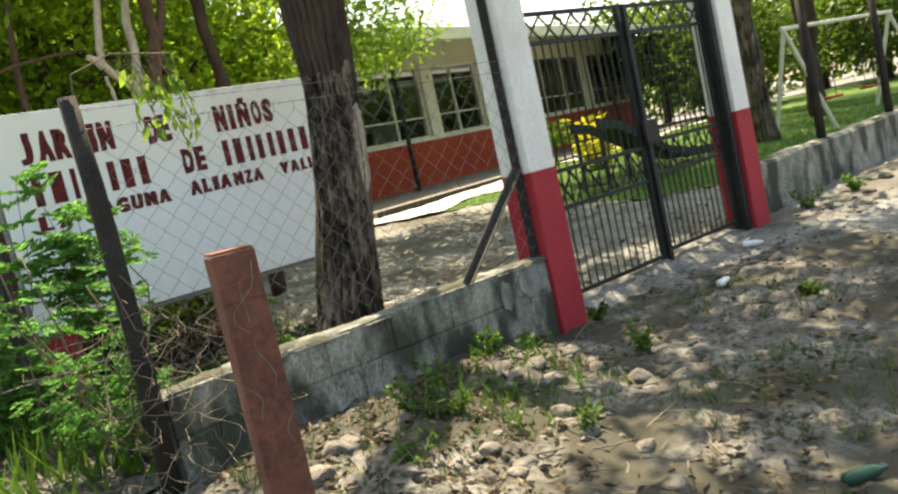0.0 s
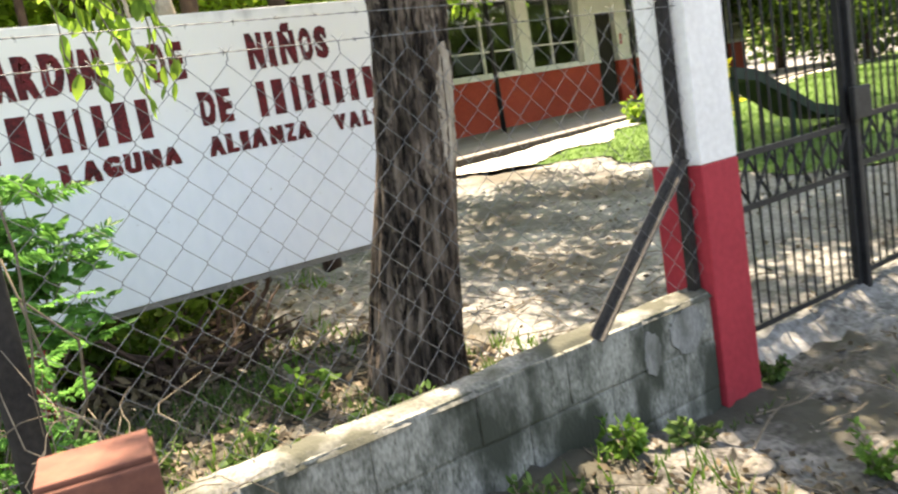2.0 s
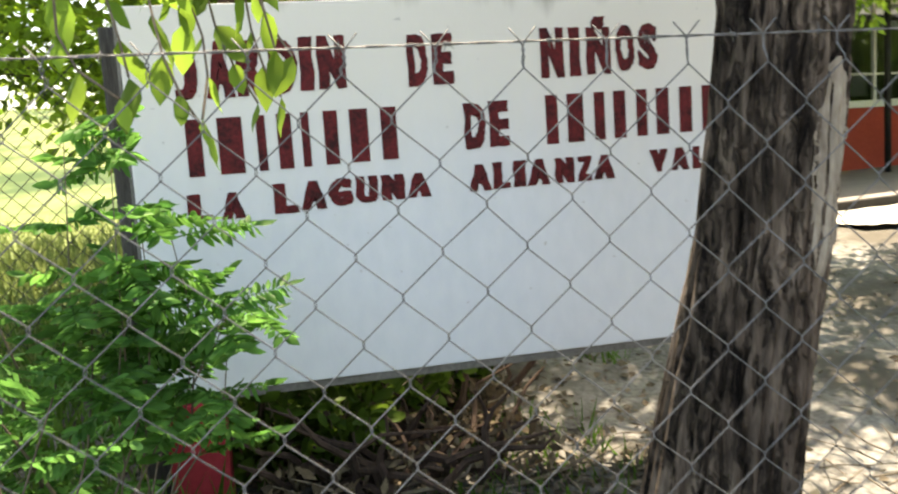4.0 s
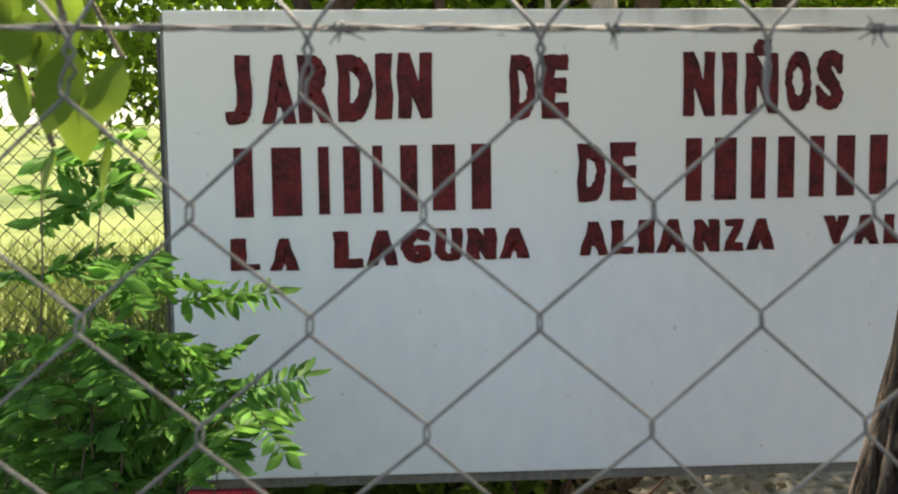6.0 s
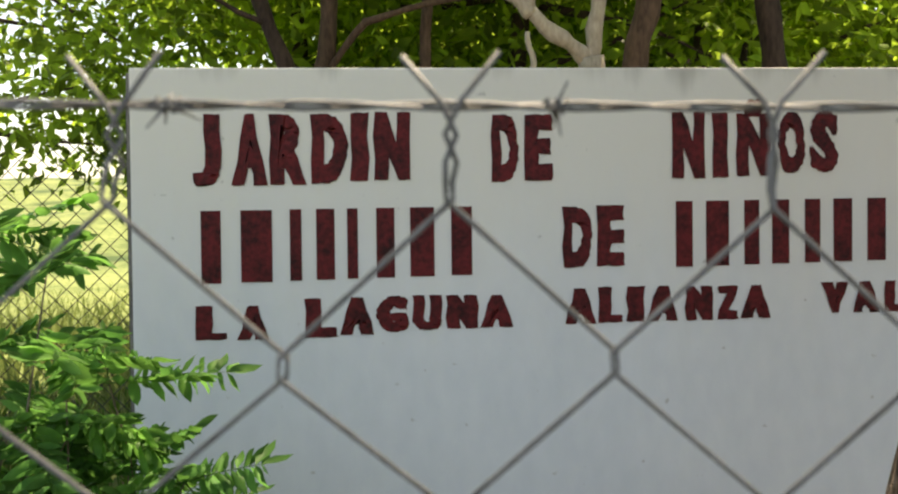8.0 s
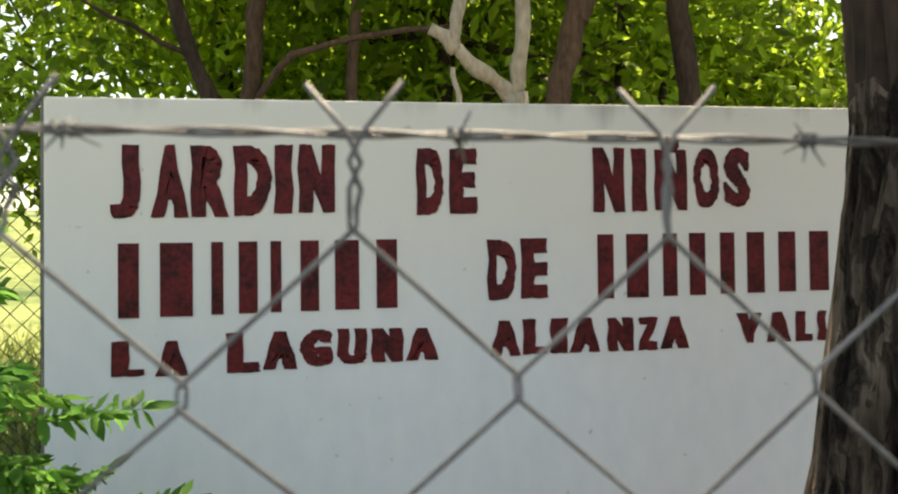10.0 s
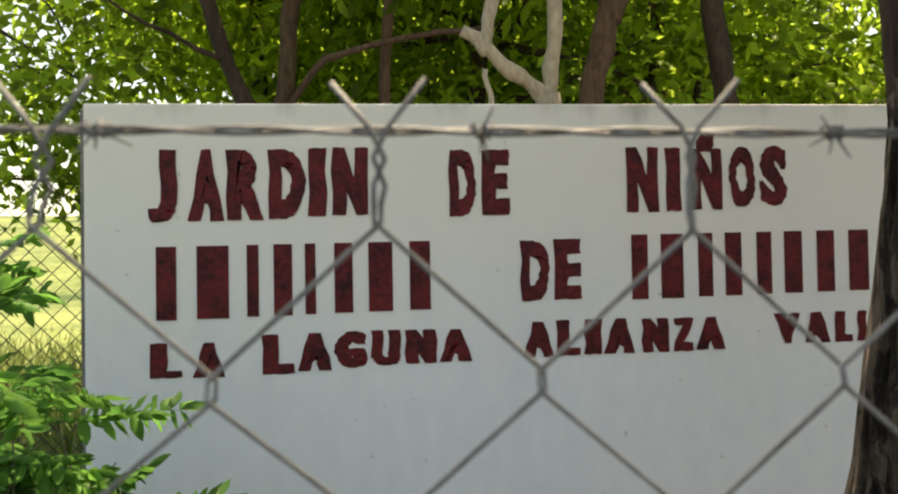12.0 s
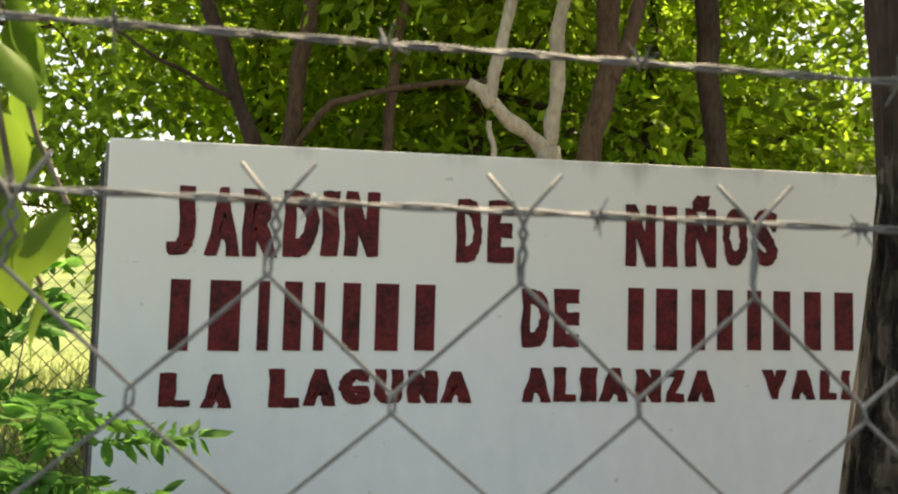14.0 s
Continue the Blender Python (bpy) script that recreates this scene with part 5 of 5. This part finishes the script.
def frond(root, tip, pairs, leaflet, rg, sag=0.1):
    """A pinnate leaf: a bent rachis with paired leaflets."""
    root, tip = np.array(root, float), np.array(tip, float)
    d = tip - root
    ln = np.linalg.norm(d)
    side = np.cross(d / ln, np.array([0, 0, 1.0]) + rg.normal(size=3) * 0.35)
    side /= np.linalg.norm(side)
    pts, dirs = [], []
    for k in range(pairs):
        f = 0.2 + 0.8 * k / (pairs - 1)
        p = root + d * f + np.array([0, 0, -sag * ln * f * f])
        for s in (-1, 1):
            pts.append(p)
            dirs.append(side * s + d / ln * 0.45 + np.array([0, 0, -0.25]) + rg.normal(size=3) * 0.12)
    pts.append(root + d + np.array([0, 0, -sag * ln]))
    dirs.append(d / ln)
    v, f = leaf_cloud(np.array(pts), np.array(dirs), leaflet, rg, width=0.36, smooth_edge=True)
    line = [root + d * f2 + np.array([0, 0, -sag * ln * f2 * f2]) for f2 in np.linspace(0, 1, 6)]
    bm = bmesh.new()
    tube(bm, line, [0.0016, 0.0015, 0.0013, 0.0011, 0.0009, 0.0006], 4, cap=False)
    me = bpy.data.meshes.new("tmp")
    bm.to_mesh(me)
    tv = np.array([vv.co[:] for vv in me.vertices])
    tf = []
    for p in me.polygons:
        q = list(p.vertices)
        tf += [[q[0], q[1], q[2]], [q[0], q[2], q[3]]]
    bm.free()
    bpy.data.meshes.remove(me)
    return np.concatenate([v, tv]), np.concatenate([f, np.array(tf) + len(v)])


def fern_shrub(root, label, tips, seed, leaflet=0.035, length=0.2, fronds=7, thick=1.0, down=5):
    rg = np.random.default_rng(seed)
    t = thing("fence_shrub", label, "shrub", "shrubs in the fence", at=root)
    for tip in tips:
        line = bent(root, tip, rg, 0.05, 7)
        bm = bmesh.new()
        tube(bm, line, [thick * r for r in (0.009, 0.008, 0.007, 0.006, 0.005, 0.004, 0.003)], 6)
        part("stem", bm, TWIG, t, smooth=True)
        for k in range(fronds):
            p = line[-1 - (k % down)]
            a = rg.uniform(0, 2 * math.pi)
            q = p + Vector((math.cos(a), math.sin(a), rg.uniform(-0.3, 0.5))).normalized() * length * rg.uniform(0.6, 1.15)
            part_ob = mesh_part("frond", *frond(p, q, 11, leaflet, rg), LEAF_FERN, t)
    return t


rg = np.random.default_rng(230)
fern_shrub(spot(1.12, 3.75), "green feathery shrub growing through the chain-link mesh",
           [(1.0 + rg.uniform(-0.3, 0.12), 3.75 + rg.uniform(-0.25, 0.3), rg.uniform(0.5, 1.25)) for _ in range(16)], 231, fronds=9)
fern_shrub(spot(0.95, 4.95), "dense green feathery shrub beside the sign wall",
           [(0.85 + rg.uniform(-0.4, 0.22), 4.95 + rg.uniform(-0.28, 0.25), rg.uniform(0.4, 1.25)) for _ in range(15)], 232, leaflet=0.05, length=0.22, fronds=12)
fern_shrub(spot(0.2, 4.9), "tall green feathery shrub near the side fence",
           [(0.2 + rg.uniform(-0.7, 0.5), 4.9 + rg.uniform(-0.6, 0.6), rg.uniform(0.4, 1.25)) for _ in range(16)], 233, leaflet=0.05, length=0.28, fronds=10)
fern_shrub(spot(1.0, 4.6), "leafy green spray reaching over the sign's edge", [(1.34, 4.62, 1.3), (1.48, 4.6, 1.12), (1.28, 4.6, 1.22), (1.22, 4.64, 1.1), (1.46, 4.58, 1.04), (1.36, 4.66, 1.12), (1.27, 4.6, 1.36), (1.2, 4.7, 1.5), (1.16, 4.62, 1.22), (1.44, 4.6, 1.06), (1.1, 4.66, 1.58)], 235, leaflet=0.055, length=0.19, fronds=12, thick=0.5, down=3)

rg = np.random.default_rng(236)
# leaf colour kept dark to paint in the shade below the sign
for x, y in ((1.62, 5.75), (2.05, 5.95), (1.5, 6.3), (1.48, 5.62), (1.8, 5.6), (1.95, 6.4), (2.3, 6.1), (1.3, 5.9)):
    sprig(spot(x, y), 30, 0.36, 0.085, LEAF_DARK, int(1000 * x), "undergrowth", "leafy undergrowth coloured dark for the shade under the sign", "undergrowth")


def vine():
    rg = np.random.default_rng(240)
    t = thing("hanging_vine", "vine with hanging oval light-green leaves above the fence", "vine", at=(1.45, 3.68, 1.0))
    pts, dirs = [], []
    for k in range(11):
        a = Vector((1.28 + 0.03 * k, 3.54, 1.93))
        b = Vector((1.4 + 0.027 * k + rg.uniform(-0.06, 0.05), 3.5 + rg.uniform(-0.04, 0.05), rg.uniform(1.52, 1.78)))
        line = bent(a, b, rg, 0.05, 8)
        bm = bmesh.new()
        tube(bm, line, 0.0022, 4)
        part("tendril", bm, TWIG, t)
        for p in line[2:]:
            pts.append(np.array(p))
            dirs.append(np.array([rg.normal() * 0.4, rg.normal() * 0.4, -1.0]))
    v, f = leaf_cloud(np.array(pts), np.array(dirs), 0.066, rg, width=0.5, smooth_edge=True)
    mesh_part("leaves", v, f, LEAF_LIGHT, t)["kind"] = "stuff"
    bm = bmesh.new()
    tube(bm, bent((1.03, 3.5, 0.2), (1.1, 3.55, 1.9), rg, 0.03, 8)[:-1] + [Vector((1.12, 3.54, 1.88)), Vector((1.3, 3.52, 1.95)), Vector((1.58, 3.53, 1.93))], 0.0035, 6)
    part("stem", bm, TWIG, t)


vine()

# ---- side fence with the meadow behind ----
side_fence = thing("side_fence", "old chain-link fence between yard and meadow", "fence", at=(-1.5, 7.35, 0.4))
vv, ff = [], []
for k in range(106):
    x0 = -5.0 + k * PITCH / 2
    pts = []
    for r in range(30):
        s = (r + k) % 2
        pts.append((x0 + s * PITCH / 2, 7.35, 2.05 - r * HALF))
    bm = bmesh.new()
    tube(bm, pts, 0.004, 3, cap=False)
    base = len(vv)
    bm.verts.index_update()
    vv += [v.co[:] for v in bm.verts]
    ff += [[base + v.index for v in f.verts] for f in bm.faces]
    bm.free()
net = mesh_part("mesh", np.array(vv), np.array(ff), OLDSTEEL, side_fence)
net["kind"] = "stuff"
for x in (-4.6, -2.2):
    bm = bmesh.new()
    tube(bm, [(x, 7.38, 0.2), (x, 7.38, 2.15)], 0.04, 8)
    part("post", bm, POSTDARK, side_fence)


# ---- litter, stones, twigs ----
def scatter(count, x0, x1, y0, y1, seed):
    rg = np.random.default_rng(seed)
    p = np.stack([rg.uniform(x0, x1, count), rg.uniform(y0, y1, count)], 1)
    return p, rg


p, rg = scatter(16000, -1.5, 7.5, -1.0, 7.5, 300)
keep = (np.abs(p[:, 1] - 3.4) > 0.12) & (rg.random(len(p)) < 0.2 + 0.8 * ((p[:, 0] < 3.3) & (p[:, 1] > 2.2)))
p = p[keep]
c = np.concatenate([p, (ground_z(p[:, 0], p[:, 1]) + 0.008)[:, None]], 1)
d = rg.normal(size=c.shape) * np.array([1, 1, 0.25])
leaves = mesh_part("fallen_leaves", *leaf_cloud(c, d, 0.05, rg, width=0.6), LITTER)
tagged(leaves, "dry brown fallen leaves scattered on the dirt", "leaf litter", kind="stuff")

# extra pale leaves scattered here in place of missing sun dapples
p, rg = scatter(3200, 1.3, 3.2, 3.65, 5.4, 306)
c = np.concatenate([p, (ground_z(p[:, 0], p[:, 1]) + 0.012)[:, None]], 1)
d = rg.normal(size=c.shape) * np.array([1, 1, 0.3])
tagged(mesh_part("dapple_litter", *leaf_cloud(c, d, 0.06, rg, width=0.5), LITTER), "pale dry leaf litter added under the sign for sun dapples", "leaf litter", kind="stuff")
p, rg = scatter(24000, -1.5, 5.6, -0.8, 3.25, 305)
p = p[rg.random(len(p)) < (0.14 + 0.7 * (p[:, 0] < 3.2)) * (np.sin(p[:, 0] * 2.3 + 1.7 * np.sin(p[:, 1] * 2.1)) * np.cos(p[:, 1] * 2.9) > -0.2)]
c = np.concatenate([p, (ground_z(p[:, 0], p[:, 1]) + 0.016)[:, None]], 1)
d = rg.normal(size=c.shape) * np.array([1, 1, 0.35])
tagged(mesh_part("verge_litter", *leaf_cloud(c, d, 0.042, rg, width=0.5), LITTER_DARK), "dark rotting leaf litter covering the verge", "leaf litter", kind="stuff")
p, rg = scatter(2600, -1.0, 7.0, -0.6, 3.2, 301)
vv, ff = [], []
ico = bmesh.new()
bmesh.ops.create_icosphere(ico, subdivisions=1, radius=1)
iv = np.array([v.co[:] for v in ico.verts])
ico.verts.index_update()
fi = np.array([[v.index for v in f.verts] for f in ico.faces])
ico.free()
for k, (x, y) in enumerate(p):
    s = 0.005 + 0.016 * rg.random() ** 3
    v = iv * (1 + 0.25 * rg.normal(size=iv.shape)) * s * np.array([1, 1, 0.6]) + np.array([x, y, float(ground_z(x, y)) + s * 0.2])
    ff.append(fi + 12 * k)
    vv.append(v)
tagged(mesh_part("gravel", np.concatenate(vv), np.concatenate(ff), STONE), "grey pebbles in the dirt of the verge", "gravel", kind="stuff")


def stone(x, y, s, seed):
    rg = np.random.default_rng(seed)
    bm = bmesh.new()
    bmesh.ops.create_icosphere(bm, subdivisions=3, radius=s)
    sx, sy = rg.uniform(0.75, 1.3), rg.uniform(0.7, 1.1)
    cuts = [Vector(rg.normal(size=3)).normalized() for _ in range(9)]
    for v in bm.verts:
        v.co *= 1 + 0.3 * noise.noise(v.co / s * 1.2 + Vector((seed, 0, 0))) + 0.08 * noise.noise(v.co / s * 4 + Vector((0, seed, 0)))
        for c in cuts:
            over = v.co.dot(c) - 0.78 * s
            if over > 0:
                v.co -= c * over * 0.85
        v.co = Vector((v.co.x * sx, v.co.y * sy, v.co.z * 0.62))
    bmesh.ops.translate(bm, verts=bm.verts, vec=spot(x, y, s * 0.25))
    tagged(part("stone", bm, STONE), "rough grey-brown stone lying in the dirt", "stone", "stones")


for i, (x, y, s) in enumerate(((2.08, 1.62, 0.06), (2.3, 1.9, 0.045), (1.9, 2.2, 0.05), (2.9, 2.6, 0.05), (2.45, 2.75, 0.04), (5.0, 2.9, 0.04), (6.6, 3.1, 0.09), (7.2, 3.0, 0.07), (6.9, 2.8, 0.06), (7.8, 3.1, 0.08), (1.6, 1.7, 0.04), (3.4, 2.0, 0.04), (1.35, 2.75, 0.07))):
    stone(x, y, s, 400 + i)

rg = np.random.default_rng(430)
for k in range(80):
    x, y = 2.4 + rg.normal() * 0.62, 2.5 + rg.normal() * 0.34
    if y < 3.2:
        stone(x, y, 0.02 + 0.05 * rg.random() ** 3, 500 + k)
p, rg = scatter(700, 0.3, 5.0, 1.6, 7.0, 302)
bm = bmesh.new()
for x, y in p:
    if abs(y - 3.4) < 0.15 or (y > 5.6 and x > 2.5):
        continue
    a = rg.uniform(0, 2 * math.pi)
    l = rg.uniform(0.06, 0.3)
    q = spot(x, y, 0.01)
    e = q + Vector((math.cos(a) * l, math.sin(a) * l, rg.uniform(0.0, 0.35) * l))
    tube(bm, bent(q, e, rg, 0.06, 4), [0.004, 0.0035, 0.003, 0.0015], 4)
tagged(part("dry_twigs", bm, TWIG), "dry twigs and dead stalks on the ground", "twigs", kind="stuff")


def dead_vines():
    rg = np.random.default_rng(330)
    bm = bmesh.new()
    for k in range(120):
        a = Vector((1.06 + rg.normal() * 0.14, 3.28 + rg.normal() * 0.12, 0.1 + rg.random() * 0.75))
        b = a + Vector((rg.normal() * 0.16, rg.normal() * 0.12, rg.normal() * 0.16))
        tube(bm, bent(a, b, rg, 0.14, 6), [0.002, 0.002, 0.0018, 0.0016, 0.0014, 0.001], 4)
    tagged(part("dead_vines", bm, TWIG), "tangle of dry brown vines round the fence post", "vines", kind="stuff")


dead_vines()


def brush_pile():
    rg = np.random.default_rng(310)
    t = thing("brush_pile", "dark heap of dead branches under the sign", "brush pile", at=spot(1.9, 5.9))
    for k in range(95):
        a = Vector((rg.uniform(1.5, 2.55), rg.uniform(5.15, 6.2), 0))
        a.z = float(ground_z(a.x, a.y)) + 0.02
        dry = k % 3 == 0
        b = a + Vector((rg.normal() * 0.32, rg.normal() * 0.24, rg.uniform(0.04, 0.2 if dry else 0.42)))
        bm = bmesh.new()
        thick = 0.011 if dry else 0.02
        tube(bm, bent(a, b, rg, 0.12, 6), [thick * f for f in (1.0, 0.9, 0.75, 0.6, 0.4, 0.2)], 5)
        part("branch", bm, TWIG if dry else DARKBARK, t, "dry pale branch" if dry else "")
    c = np.stack([rg.uniform(1.45, 2.6, 900), rg.uniform(5.1, 6.3, 900), np.zeros(900)], 1)
    c[:, 2] = ground_z(c[:, 0], c[:, 1]) + rg.uniform(0.02, 0.2, 900)
    mesh_part("dead_leaves", *leaf_cloud(c, rg.normal(size=(900, 3)), 0.07, rg, width=0.5), LITTER_DARK, t, "brown dead leaves")["kind"] = "stuff"


brush_pile()


def bottle(x, y, mat, turn_deg, label, s=1.0):
    t = pose(*spot(x, y, 0.035 * s), 90, 0, turn_deg)
    prof = [(0.0, 0.0), (0.03, 0.002), (0.033, 0.02), (0.033, 0.13), (0.025, 0.165), (0.012, 0.19), (0.012, 0.21)]
    bm = bmesh.new()
    rings = [[bm.verts.new(t @ Vector((r * s * math.cos(a), r * s * math.sin(a), z * s))) for a in (2 * math.pi * k / 12 for k in range(12))] for r, z in prof[1:]]
    for a, b in zip(rings, rings[1:]):
        for k in range(12):
            bm.faces.new((a[k], a[(k + 1) % 12], b[(k + 1) % 12], b[k]))
    bm.faces.new(rings[0][::-1])
    bm.faces.new(rings[-1])
    tagged(part("plastic_bottle", bm, mat, smooth=True), label, "bottle", "thrown-away bottles")


bottle(5.5, 3.25, PLASTIC_W, 30, "crushed white plastic bottle lying by the gate", 0.7)
bottle(4.42, 2.81, PLASTIC_W, 100, "clear white plastic bottle lying in the dirt", 0.75)
bottle(2.34, 1.16, PLASTIC_G, 60, "dark green plastic bottle lying in the dirt", 0.75)


def grass(count, area, x0, x1, y0, y1, height, mat, seed, name, label):
    p, rg = scatter(count, x0, x1, y0, y1, seed)
    p = p[area(p[:, 0], p[:, 1])]
    n = len(p)
    base = np.concatenate([p, ground_z(p[:, 0], p[:, 1])[:, None]], 1)
    a = rg.uniform(0, 2 * math.pi, n)
    h = height * rg.uniform(0.5, 1.4, n)
    w = np.stack([np.cos(a), np.sin(a), np.zeros(n)], 1) * (0.06 * height + 0.002)
    tip = base + np.stack([rg.normal(size=n) * 0.35 * h, rg.normal(size=n) * 0.35 * h, h], 1)
    v = np.stack([base - w, base + w, tip], 1).reshape(-1, 3)
    tagged(mesh_part(name, v, np.arange(n * 3).reshape(-1, 3), mat), label, "grass", kind="stuff")


grass(60000, lawn_area, 7.4, 20, 4, 14, 0.06, GRASS, 320, "lawn_grass", "short green lawn grass")
grass(30000, meadow_area, -14, 1.2, 6, 20, 0.3, DRYGRASS, 321, "meadow_grass", "pale tall meadow grass in the sun")
grass(6000, lambda x, y: (np.sin(x * 3.1) * np.cos(y * 2.3) > 0.35) & (np.abs(y - 3.4) > 0.2), 0.0, 3.4, 1.8, 6.8, 0.09, GRASS, 322, "rough_grass", "sparse green grass and weeds near the wall")
grass(5000, lambda x, y: (y > 3.6) & (x < 1.4), -2.5, 1.4, 3.6, 8.5, 0.22, GRASS, 323, "tall_grass", "rank green grass left of the sign")
grass(9000, lambda x, y: (np.sin(x * 2.3 + 0.6) * np.cos(y * 3.1 + 0.4 * x) > 0.1), 0.2, 4.6, 0.6, 3.2, 0.045, WEED, 324, "verge_grass", "short sparse weeds creeping over the verge")
grass(5000, lambda x, y: (np.sin(x * 4.1) * np.cos(y * 3.3 + x) > 0.0), 1.3, 3.1, 3.6, 5.2, 0.07, WEED, 325, "yard_weeds", "patchy green weeds under the sign")
